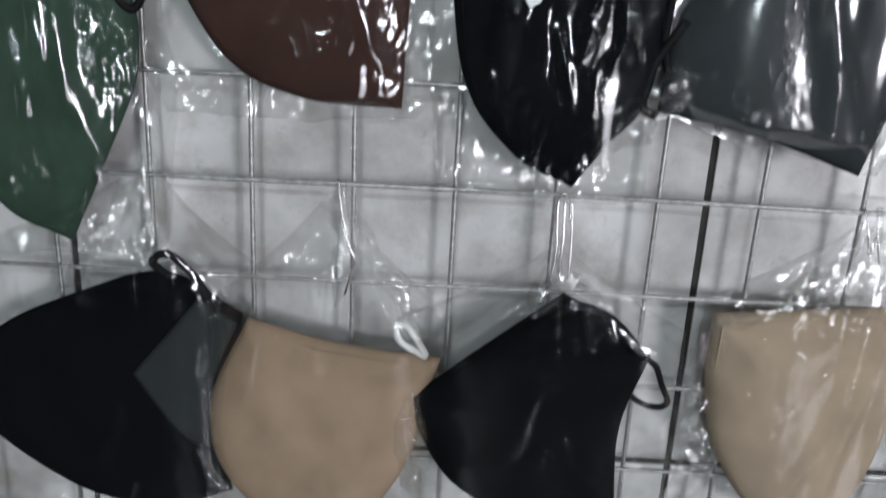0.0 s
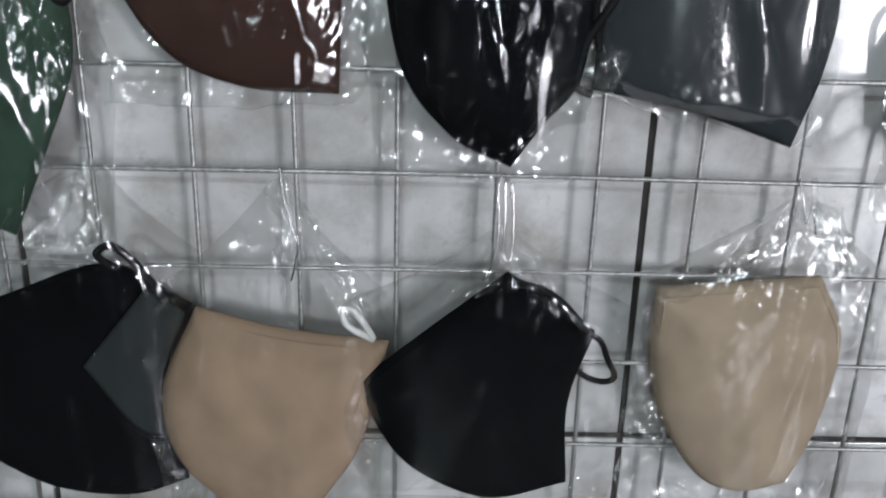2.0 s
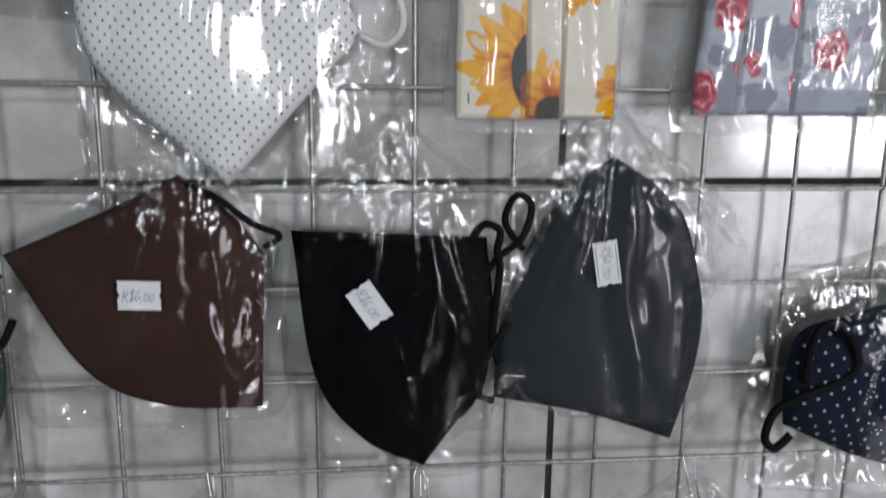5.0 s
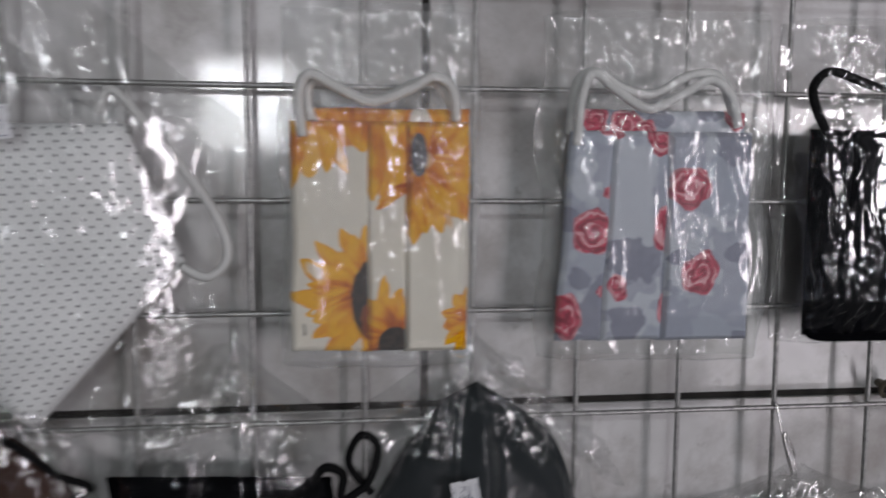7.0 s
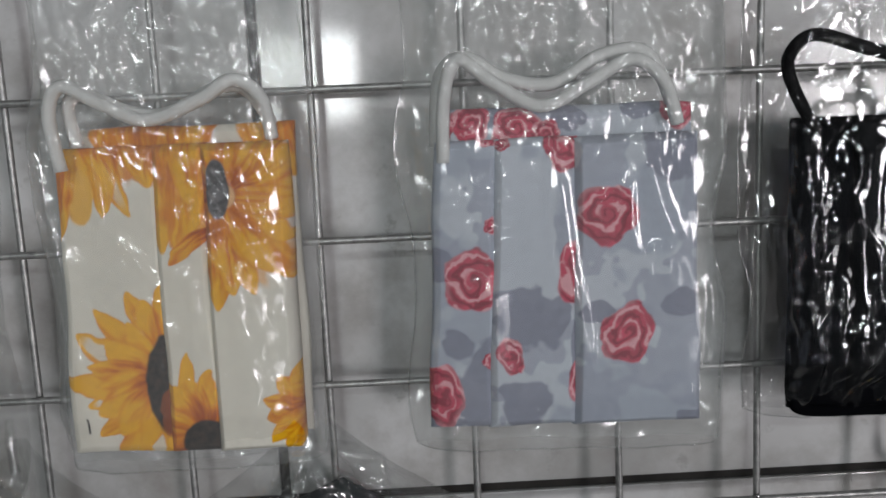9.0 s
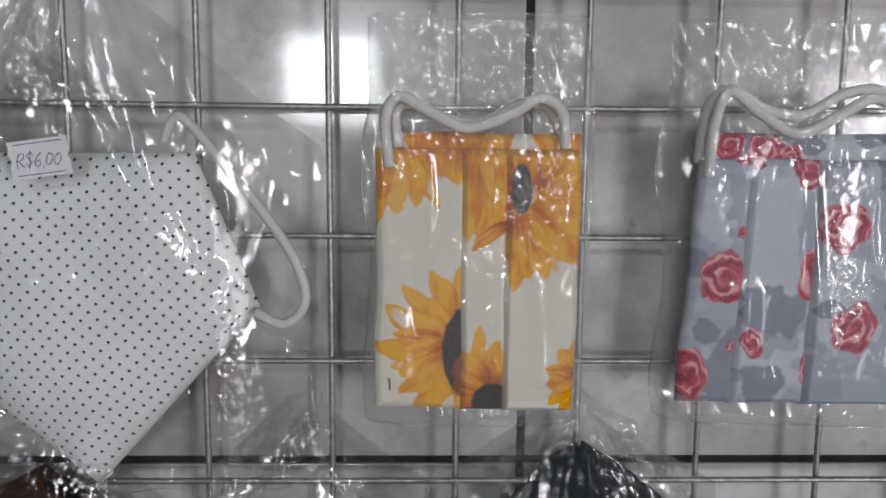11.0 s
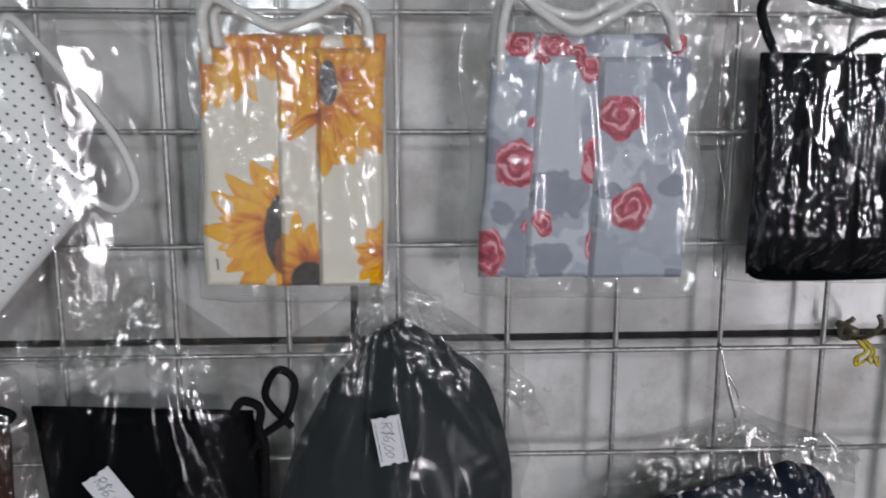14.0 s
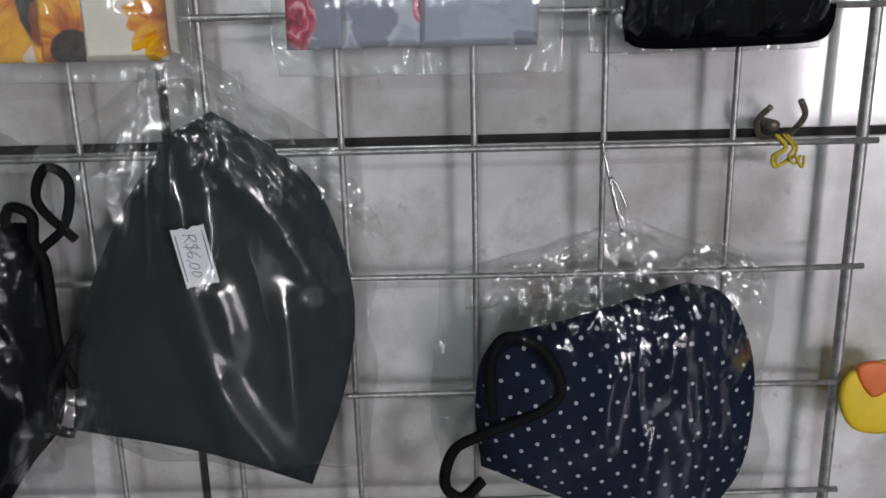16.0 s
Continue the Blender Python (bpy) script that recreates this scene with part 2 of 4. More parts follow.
def curve_points(pts, n=8, closed=False):
    pts = [Vector(p) for p in pts]
    out, k = [], len(pts)
    for i in range(k if closed else k - 1):
        p0 = pts[i - 1] if closed or i else pts[0]
        p1, p2 = pts[i], pts[(i + 1) % k]
        p3 = pts[(i + 2) % k] if closed or i + 2 < k else p2
        for s in range(n):
            t = s / n
            out.append(0.5 * (2 * p1 + (p2 - p0) * t + (2 * p0 - 5 * p1 + 4 * p2 - p3) * t * t + (3 * p1 - p0 - 3 * p2 + p3) * t ** 3))
    if not closed:
        out.append(pts[-1])
    return out


def tube(pts, r, sides=8, closed=False):
    """Vertices and faces of a round bar along points."""
    pts = [Vector(p) for p in pts]
    n, verts, faces = len(pts), [], []
    side = None
    for i, p in enumerate(pts):
        a = pts[i - 1] if closed or i else p
        b = pts[(i + 1) % n] if closed or i + 1 < n else p
        d = (b - a).normalized()
        if side is None:
            side = d.cross(Vector((0, 1, 0.01))).normalized()
        side = (side - d * side.dot(d)).normalized()
        up = d.cross(side)
        for k in range(sides):
            q = 2 * math.pi * k / sides
            verts.append(p + r * (math.cos(q) * side + math.sin(q) * up))
    for i in range(n if closed else n - 1):
        for k in range(sides):
            a, b = i * sides + k, i * sides + (k + 1) % sides
            c, d = ((i + 1) % n) * sides + (k + 1) % sides, ((i + 1) % n) * sides + k
            faces.append((a, b, c, d))
    if not closed:
        faces.append(tuple(range(sides))[::-1])
        faces.append(tuple(range((n - 1) * sides, n * sides)))
    return verts, faces


def box(x0, x1, y0, y1, z0, z1, bevel=0.0):
    bm = bmesh.new()
    bmesh.ops.create_cube(bm, size=1.0)
    for v in bm.verts:
        v.co = Vector(((x0 + x1) / 2 + v.co.x * (x1 - x0), (y0 + y1) / 2 + v.co.y * (y1 - y0), (z0 + z1) / 2 + v.co.z * (z1 - z0)))
    if bevel:
        bmesh.ops.bevel(bm, geom=list(bm.edges), offset=bevel, segments=2, affect="EDGES", profile=0.6)
    bm.normal_update()
    return bm


def part(name, bm, mat, parent=None, label=""):
    me = bpy.data.meshes.new(name)
    bm.to_mesh(me)
    bm.free()
    me.materials.append(mat)
    ob = new(name, me)
    ob.parent = parent
    if label:
        ob["label"] = label
    return ob


def outline(spec, n=9):
    """A closed outline from (x, z, corner) rows: round where corner is 0, pointed where it is 1."""
    k, out = len(spec), []
    pts = [Vector((s[0], s[1])) for s in spec]
    for i in range(k):
        p0, p1, p2, p3 = pts[i - 1], pts[i], pts[(i + 1) % k], pts[(i + 2) % k]
        t1 = (p2 - p1) if spec[i][2] else (p2 - p0) / 2
        t2 = (p2 - p1) if spec[(i + 1) % k][2] else (p3 - p1) / 2
        for s in range(n):
            t = s / n
            out.append((2 * t ** 3 - 3 * t * t + 1) * p1 + (t ** 3 - 2 * t * t + t) * t1 + (3 * t * t - 2 * t ** 3) * p2 + (t ** 3 - t * t) * t2)
    return out


def cushion(spec, base, depth, seed=0.0, folds=0.05, rings=16, flute=None, lean=0.0):
    """A soft folded shape with a round front, a flatter back and creases, in rack units."""
    edge = outline(spec)
    mid = sum(edge, Vector((0, 0))) / len(edge)
    top = max(e.y for e in edge)
    verts, faces, m = [], [], len(edge)

    def put(p, y):
        verts.append(P(p.x, p.y, y))
    for side in (1, -1):
        for r in range(rings + 1):
            s = 1 - (r / rings) ** 1.15 if r < rings else 0.0
            for e in edge:
                p = mid + (e - mid) * s
                dome = (1 - s ** 3.2) ** 0.6
                y = base + side * (0.02 + (depth if side > 0 else depth * 0.35) * dome)
                if side > 0:
                    w = noise.noise((p.x * 1.1 + seed, p.y * 0.9, seed)) + 0.5 * noise.noise((p.x * 3.1, p.y * 2.2 + seed, 2.0))
                    y += folds * w * min(1.0, (1 - s) * 4)
                    if flute:
                        ux, amp = flute
                        y += amp * math.sin(p.x * ux + 1.5 * noise.noise((p.x, p.y * 0.5, seed))) * min(1, (1 - s) * 3)
                put(p, y + lean * max(0.0, top - 1.2 - p.y))
    half = (rings + 1) * m
    for side in (0, 1):
        o = side * half
        for r in range(rings):
            for i in range(m):
                a, b = o + r * m + i, o + r * m + (i + 1) % m
                c, d = a + m, b + m
                faces.append((a, b, d, c) if side == 0 else (b, a, c, d))
    for i in range(m):
        faces.append((i, half + i, half + (i + 1) % m, (i + 1) % m))
    return verts, faces


def stitch(spec, base, depth, inset, mat, parent):
    """A sewn seam that follows the outline, just inside its edge."""
    edge = outline(spec)
    mid = sum(edge, Vector((0, 0))) / len(edge)
    pts = [mid + (e - mid) * (1 - inset) for e in edge]
    y = base + 0.02 + depth * (1 - (1 - inset) ** 3.2) ** 0.6
    v, f = tube([P(p.x, p.y, y - 0.01) for p in pts], 0.00045, 5, True)
    return mesh_part("seam", v, f, mat, parent)


def loop(pts, r, mat, parent, label=""):
    v, f = tube(curve_points([P(*p) for p in pts], 8), r, 8)
    return mesh_part("ear_loop", v, f, mat, parent, label)


GLYPHS = {  # pen strokes of each written sign, in a box one unit high
    "R": (0.55, [[(0.04, 0), (0.0, 0.5), (0.05, 0.98)], [(0.0, 0.9), (0.3, 1.02), (0.42, 0.8), (0.3, 0.58), (0.06, 0.5)], [(0.12, 0.5), (0.32, 0.22), (0.5, -0.02)]]),
    "$": (0.52, [[(0.42, 0.8), (0.24, 0.95), (0.06, 0.76), (0.24, 0.52), (0.4, 0.26), (0.2, 0.04), (0.0, 0.2)], [(0.27, 1.12), (0.2, -0.14)]]),
    "6": (0.52, [[(0.38, 0.98), (0.12, 0.66), (0.02, 0.24), (0.2, 0.0), (0.4, 0.16), (0.3, 0.42), (0.06, 0.3)]]),
    ",": (0.22, [[(0.1, 0.1), (0.08, -0.05), (0.0, -0.2)]]),
    "0": (0.50, [[(0.24, 0.78), (0.05, 0.55), (0.03, 0.15), (0.2, 0.0), (0.38, 0.25), (0.38, 0.6), (0.2, 0.8)]]),
}


def writing(text, size, width, m, mat, parent, seed):
    """A price written by pen: thin strokes that wander a little."""
    rng = random.Random(seed)
    run = sum(GLYPHS[c][0] for c in text)
    sx = width / run
    x, verts, faces = -width / 2, [], []
    for c in text:
        rise = rng.uniform(-0.06, 0.06) * size
        for stroke in GLYPHS[c][1]:
            pts = [Vector((x + (px + 0.16 * (pz - 0.5) + rng.uniform(-0.03, 0.03)) * sx, (pz - 0.5 + rng.uniform(-0.03, 0.03)) * size + rise, 0)) for px, pz in stroke]
            v, f = tube(curve_points(pts, 5), 0.00014, 5)
            o = len(verts)
            verts += v
            faces += [tuple(k + o for k in q) for q in f]
        x += GLYPHS[c][0] * sx
    ob = mesh_part("writing", verts, faces, mat, parent)
    ob.matrix_local = m
    return ob


def price_tag(x, z, y, turn, w=0.40, h=0.27, text="R$6,00", lines=True):
    """A notched paper price label with a handwritten price, stuck on the goods."""
    tag = thing("price_tag", "small white paper price label with handwritten price", "price tag", "price labels on the masks")
    tag.matrix_world = Matrix.Translation(P(x, z, y)) @ Matrix.Rotation(radians(turn), 4, "Y") @ Matrix.Rotation(radians(90), 4, "X")
    w, h = w * C, h * C
    pts, n = [], 6
    for sx in (1, -1):
        for i in range(n + 1):
            t = -0.5 + i / n
            nick = 0.0011 if i == n // 2 else (0.0004 if i % 2 else 0.0)
            pts.append((sx * (w / 2 - nick), sx * t * h))
    verts = [(px, py, 0.0004 + 0.0007 * (px / w * 2) ** 2) for px, py in pts] + [(px, py, 0.0007 * (px / w * 2) ** 2) for px, py in pts]
    k = len(pts)
    faces = [tuple(range(k)), tuple(range(2 * k - 1, k - 1, -1))] + [(i, i + k, (i + 1) % k + k, (i + 1) % k) for i in range(k)]
    mesh_part("paper", verts, faces, PAPER, tag, smooth=False)
    writing(text, h * 0.38, w * 0.74, Matrix.Translation((0, -0.0002, 0.0011)), INK, tag, int(100 * abs(x + z)))
    if lines:
        for s in (1, -1):
            part("rule", box(-w * 0.40, w * 0.40, s * h * 0.41 - 0.00013, s * h * 0.41 + 0.00013, 0.0009, 0.0013), INK, tag)
    return tag


def wave(x, y, seed):
    """Smooth random relief between -1 and 1 over the plane, as an array."""
    t = 0.6 + seed
    x, y = x * math.cos(t) - y * math.sin(t), x * math.sin(t) + y * math.cos(t)
    x, y = x + 0.25 * np.sin(1.7 * y + seed), y + 0.25 * np.sin(1.9 * x + seed)
    xi, yi = np.floor(x).astype(np.int64), np.floor(y).astype(np.int64)
    fx, fy = x - xi, y - yi
    fx, fy = fx ** 3 * (fx * (fx * 6 - 15) + 10), fy ** 3 * (fy * (fy * 6 - 15) + 10)

    def at(i, j):
        h = np.sin(i * 127.1 + j * 311.7 + seed * 74.7) * 43758.5453
        return 2 * (h - np.floor(h)) - 1
    return (at(xi, yi) * (1 - fx) + at(xi + 1, yi) * fx) * (1 - fy) + (at(xi, yi + 1) * (1 - fx) + at(xi + 1, yi + 1) * fx) * fy


def facet(x, y, seed):
    """Crushed film: flat triangles between the knots of a warped lattice, heights between -1 and 1."""
    t = 1.1 + seed
    x, y = x * math.cos(t) - y * math.sin(t), x * math.sin(t) + y * math.cos(t)
    x, y = x + 0.35 * np.sin(1.3 * y + seed), y + 0.35 * np.sin(1.1 * x + 2 * seed)
    xi, yi = np.floor(x).astype(np.int64), np.floor(y).astype(np.int64)
    fx, fy = x - xi, y - yi

    def at(i, j):
        h = np.sin(i * 269.5 + j * 183.3 + seed * 31.3) * 43758.5453
        return 2 * (h - np.floor(h)) - 1
    a, b, c, d = at(xi, yi), at(xi + 1, yi), at(xi, yi + 1), at(xi + 1, yi + 1)
    return np.where(fx > fy, a + (b - a) * fx + (d - b) * fy, a + (c - a) * fy + (d - c) * fx)


def bag(label, apex, top, left, right, bottom, front, seed, spread=1.0, folds=9, neck=0.10, crumple=0.055, gather=True, back=0.05, group="plastic bags", creases=12, slack=1.0, crisp=0.0, crushed=(), lean=0.0, streaks=(), film=None, hem=0.0, round_front=2.6):
    """A clear bag, gathered at apex (or flat across the top), with long folds that fan out from the neck and crumpled film."""
    ob = thing("plastic_bag", label, "plastic bag", group)
    rng = random.Random(int(seed * 10))
    mid = (left + right) / 2

    def sheet(side, nu, nv):
        u, v = np.meshgrid(np.linspace(-1, 1, nu + 1), np.linspace(0, 1, nv + 1))
        z = apex[1] + (bottom - apex[1]) * v
        if gather:
            vs = max(0.02, (apex[1] - top) / (apex[1] - bottom))
            q = np.minimum(1.0, v / vs)
            grow, cx = neck + (1 - neck) * q ** 1.25, apex[0] + (mid - apex[0]) * q
            shut = 0.72 if round_front < 5.5 else 0.93
            close = shut + (1 - shut) * np.minimum(1.0, v / 0.3)
        else:
            grow, cx = np.ones_like(v), mid + 0 * v
            close = 0.7 + 0.3 * np.minimum(1.0, v / 0.3)
        low = np.maximum(0.0, (v - 0.86) / 0.14)
        grow = grow * (1 - (0.10 if gather else 0.01) * low ** 2)
        wob = (0.10 if gather else 0.06) * wave(v * 5.0, np.sign(u) * 3.0 + 9.5, seed)
        x = cx + u * ((right - left) / 2 * grow + wob * np.abs(u))
        z = z + (0.05 if gather else 0.012) * low * wave(u * 4.0 + 20, 0 * v, seed)
        z = z + hem * u * v
        dome = np.maximum(0.0, 1 - np.abs(u) ** (round_front if gather else 11.0))
        close = close * (np.minimum(1.0, (1 - v) / 0.08 + 0.15) if gather else np.minimum(1.0, (1 - v) / 0.24 + 0.40))
        y = front * dome * close if side > 0 else -back * dome * close
        rx, rz = x - apex[0], apex[1] + 0.3 - z
        rad = np.hypot(rx, rz) if gather else apex[1] - z
        ang = np.arctan2(rx, rz)
        p = ang * 2.2 * np.minimum(1.0, 0.5 + rad / 3) if gather else x
        f = slack * (0.050 * wave(p * 1.0 + 50, z * 0.55 + 50, seed) + 0.017 * wave(p * 2.7 + 50, rad * 0.85 + 50, seed + 1) + 0.006 * wave(p * 5.5 + 50, rad * 1.6 + 50, seed + 7))
        y = y + lean * (x - mid)
        if not gather:
            y = y + 0.012 * rad
            f = slack * (0.05 * wave(p * 1.0 + 50, z * 0.55 + 50, seed) + 0.025 * wave(p * 3.0 + 50, rad * 0.55 + 50, seed + 1) + 0.008 * wave(p * 7.0 + 50, rad * 1.1 + 50, seed + 7))
        if side > 0:
            for i in range(folds * 3):
                w, h = rng.uniform(0.03, 0.11), rng.uniform(0.25, 0.6)
                if gather:
                    a = rng.uniform(-1.15, 1.15) * (0.55 if i % 2 else 1.0)
                    r0, r1 = rng.uniform(0.2, 0.8), rng.uniform(0.7, 2.6) * spread
                    d = rad * np.sin(ang - a - 0.05 * np.sin(rad * rng.uniform(1, 3) + i))
                    along = (rad - r0) / (r1 - r0 + 0.3)
                else:
                    x0, r0 = rng.uniform(left, right), rng.uniform(-0.2, 2.3)
                    r1, sl = r0 + rng.uniform(0.5, 1.6), rng.uniform(-0.16, 0.16)
                    d = x - x0 - sl * (rad - r0) - 0.02 * np.sin(rad * rng.uniform(2, 5) + i)
                    along = (rad - r0) / (r1 - r0)
                taper = np.clip(np.minimum(along, 1 - along) * 5, 0, 1)
                f = f + h * w * taper * np.exp(-(d / w) ** 2) * (1 + 0.22 * np.sin(rad * rng.uniform(2, 5) + i))
            for i in range(creases):
                x0, z0 = rng.uniform(left, right), rng.uniform(bottom, top if gather else apex[1])
                t = rng.uniform(0, math.pi) if i % 3 == 0 else math.pi / 2 + rng.uniform(-0.5, 0.5)
                L, w = rng.uniform(0.12, 0.55), rng.uniform(0.016, 0.04)
                d = -(x - x0) * math.sin(t) + (z - z0) * math.cos(t)
                e = ((x - x0) * math.cos(t) + (z - z0) * math.sin(t)) / L
                d = d - 0.05 * L * np.sin(2.5 * e + i)
                f = f + rng.uniform(0.3, 0.6) * w * np.exp(-np.abs(d) / w) * np.clip((1 - np.abs(e)) * 2, 0, 1)
            near = np.exp(-((rad - 0.75) / 0.55) ** 2) if gather else np.exp(-((rad - 0.45) / 0.45) ** 2)
            rim = np.maximum(np.abs(u) ** 5, low ** 2 * 0.9)
            spot = np.clip(wave(x * 1.15 + 30, z * 1.0 + 30, seed + 20) * 2.2 - 0.35, 0, 1)
            fine = 1.0 if gather else 1.4
            c1 = 0.28 * facet(x * 7.5 * fine + 60, z * 6.2 * fine + 60, seed + 2) + 0.18 * facet(x * 17.0 * fine + 60, z * 13.0 * fine + 60, seed + 3)
            f = f + (crisp + (0.9 if gather else 1.8) * near + 1.15 * rim + 0.3 * spot) * crumple * 1.25 * c1
            for i in range(11 if gather else 0):
                a, w = rng.uniform(-0.95, 0.95), rng.uniform(0.018, 0.03)
                r0 = rng.uniform(0.25, 0.7)
                r1 = r0 + rng.uniform(0.35, 1.1) * spread
                d = rad * np.sin(ang - a) - 0.015 * np.sin(rad * 4 + i)
                along = (rad - r0) / (r1 - r0)
                f = f + 0.75 * w * np.exp(-(d / w) ** 2) * np.clip(np.minimum(along, 1 - along) * 6, 0, 1)
            for xa, za, xb, zb in streaks:
                run = math.hypot(xb - xa, zb - za)
                cx0, sx0 = (xb - xa) / run, (zb - za) / run
                e = ((x - xa) * cx0 + (z - za) * sx0) / run
                d = -(x - xa) * sx0 + (z - za) * cx0 - 0.02 * np.sin(5 * e + xa)
                w = (0.055 + 0.05 * (0.5 + 0.5 * math.sin(37 * xa + 11 * za))) * (1.0 if gather else 0.55)
                f = f + 0.48 * w * np.exp(-(d / w) ** 2) * np.clip(np.minimum(e * 5, (1 - e) * 2.5), 0, 1)
            for px, pz, rx0, rz0, amount in crushed:
                here = np.clip(1.5 - 1.2 * np.hypot((x - px) / rx0, (z - pz) / rz0) + 0.5 * wave(x * 4 + 9, z * 4 + 9, seed + 5), 0, 1)
                f = f + amount * here * (0.024 * facet(x * 14.0 + 40, z * 7.5 + 40, seed + 8) + 0.013 * facet(x * 30 + 40, z * 15 + 40, seed + 9))
        else:
            f = f * 0.8 + 0.028 * facet(x * 5.5 + 60, z * 4.6 + 60, seed + 2) + 0.014 * facet(x * 12.0 + 60, z * 10.0 + 60, seed + 3)
        y = np.maximum(y + f * (0.55 + 0.45 * dome), -0.15) + 0.12
        verts = np.stack([x * C, -y * C, UP + z * C], -1).reshape(-1, 3)
        i, j = np.meshgrid(np.arange(nu), np.arange(nv))
        k = (j * (nu + 1) + i).ravel()
        quads = np.stack([k, k + nu + 1, k + nu + 2, k + 1], -1)
        return verts, quads if side > 0 else quads[:, ::-1]
    nu, nv = (220, 170) if gather else (260, 220)
    v1, q1 = sheet(1, nu, nv)
    v2, q2 = sheet(-1, 110, 100)
    for name, vv, qq in (("film", v1, q1), ("back_film", v2, q2)):
        mesh_part(name, vv.tolist(), [tuple(r) for r in qq.tolist()], film or FILM, ob).visible_shadow = False
    v, f = tube([Vector(p) for p in v1[nv * (nu + 1)::5]], 0.0003, 5)
    mesh_part("bottom_seam", v, f, FILM_TIGHT, ob).visible_shadow = False
    if not gather:
        for col in (0, nu):
            v, f = tube([Vector(p) for p in v1[col::(nu + 1) * 4]], 0.0004, 5)
            mesh_part("side_seam", v, f, FILM_TIGHT, ob).visible_shadow = False
    if gather:
        v, f = tube(curve_points([P(apex[0] - 0.01, apex[1] + 0.16, 0.12), P(apex[0], apex[1] + 0.02, 0.16), P(apex[0] + 0.02, apex[1] - 0.2, 0.18)], 6), 0.0016, 7)
        mesh_part("twisted_neck", v, f, FILM_TIGHT, ob).visible_shadow = False
    return ob


def film_strand(parent, pts, width, seed, pleats=5):
    """A crushed lip of bag film: a ragged strip of small flat facets along its way, tapering at both ends."""
    way = curve_points([P(*p) for p in pts], 44)
    rng = random.Random(seed)
    ph, n, verts, faces = rng.uniform(0, 6), 20, [], []
    run = 0.0
    for i, c in enumerate(way):
        run += (c - way[max(i - 1, 0)]).length / C
        d = (way[min(i + 1, len(way) - 1)] - way[max(i - 1, 0)]).normalized()
        side = d.cross(Vector((0, 1, 0))).normalized()
        t = i / (len(way) - 1)
        u = np.linspace(-1, 1, n + 1)
        ragged = 0.7 + 0.55 * facet(np.sign(u) * 1.7 + 9.3, run * 5.0 + 9 + 0 * u, ph)
        w = 0.9 * width * C * min(1.0, 5 * t, 5 * (1 - t)) * ragged
        fold = width * (0.20 * facet(u * width * 9 + 7, run * 5.0 + 7 + 0 * u, ph + 1) + 0.11 * facet(u * width * 20 + 7, run * 13.0 + 7 + 0 * u, ph + 2) - 0.25 * u * u)
        for k in range(n + 1):
            verts.append(c + side * float(w[k] * u[k]) + Vector((0, -float(fold[k]) * C, 0)))
    for i in range(len(way) - 1):
        for k in range(n):
            a = i * (n + 1) + k
            faces.append((a, a + 1, a + n + 2, a + n + 1))
    ob = mesh_part("film_strand", verts, faces, FILM_TIGHT, parent)
    ob.visible_shadow = False
    return ob


def bent_clip(pts, label="thin bent steel wire clip hanging on the rack"):
    v, f = tube(curve_points([P(*p) for p in pts], 6), 0.00055, 6)
    ob = mesh_part("wire_clip", v, f, STEEL_THIN)
    return tagged(ob, label, "clip", "wire clips")


def folded_mask(label, spec, mat, base, depth, seed, folds=0.05, flute=None, seam=0.07, cat="face mask", rim=None, lean=0.0):
    ob = thing("face_mask", label, cat, "masks on the rack")
    v, f = cushion(spec, base, depth, seed, folds, flute=flute, lean=lean)
    mesh_part("body", v, f, mat, ob)
    if seam and not lean:
        stitch(spec, base, depth, seam, rim or mat, ob)
    return ob


# ---- room ----
def wall_with_openings():
    ob = thing("wall_south", "painted plaster wall with a window and a doorway", "wall", kind="structure")
    xs = sorted({ROOM_W, ROOM_E, *(w[k] for w in WINDOWS.values() for k in (0, 1))})
    for x0, x1 in zip(xs, xs[1:]):
        hole = [w for w in WINDOWS.values() if w[0] <= x0 and x1 <= w[1]]
        spans = [(0.0, ROOM_H)] if not hole else [p for p in ((0.0, hole[0][2]), (hole[0][3], ROOM_H)) if p[1] > p[0]]
        for z0, z1 in spans:
            part("wall_panel", box(x0, x1, ROOM_S - 0.15, ROOM_S, z0, z1), PLASTER, ob)
    for wname, (x0, x1, z0, z1) in WINDOWS.items():
        win = thing(wname, "painted frame open to bright daylight", wname.split("_")[0], kind="structure")
        for a in ((x0, x0 + 0.04, z0, z1), (x1 - 0.04, x1, z0, z1), (x0 + 0.04, x1 - 0.04, z0, z0 + 0.04), (x0 + 0.04, x1 - 0.04, z1 - 0.04, z1)):
            part("frame", box(a[0], a[1], ROOM_S - 0.03, ROOM_S + 0.01, a[2], a[3], 0.004), FRAMEWOOD, win)


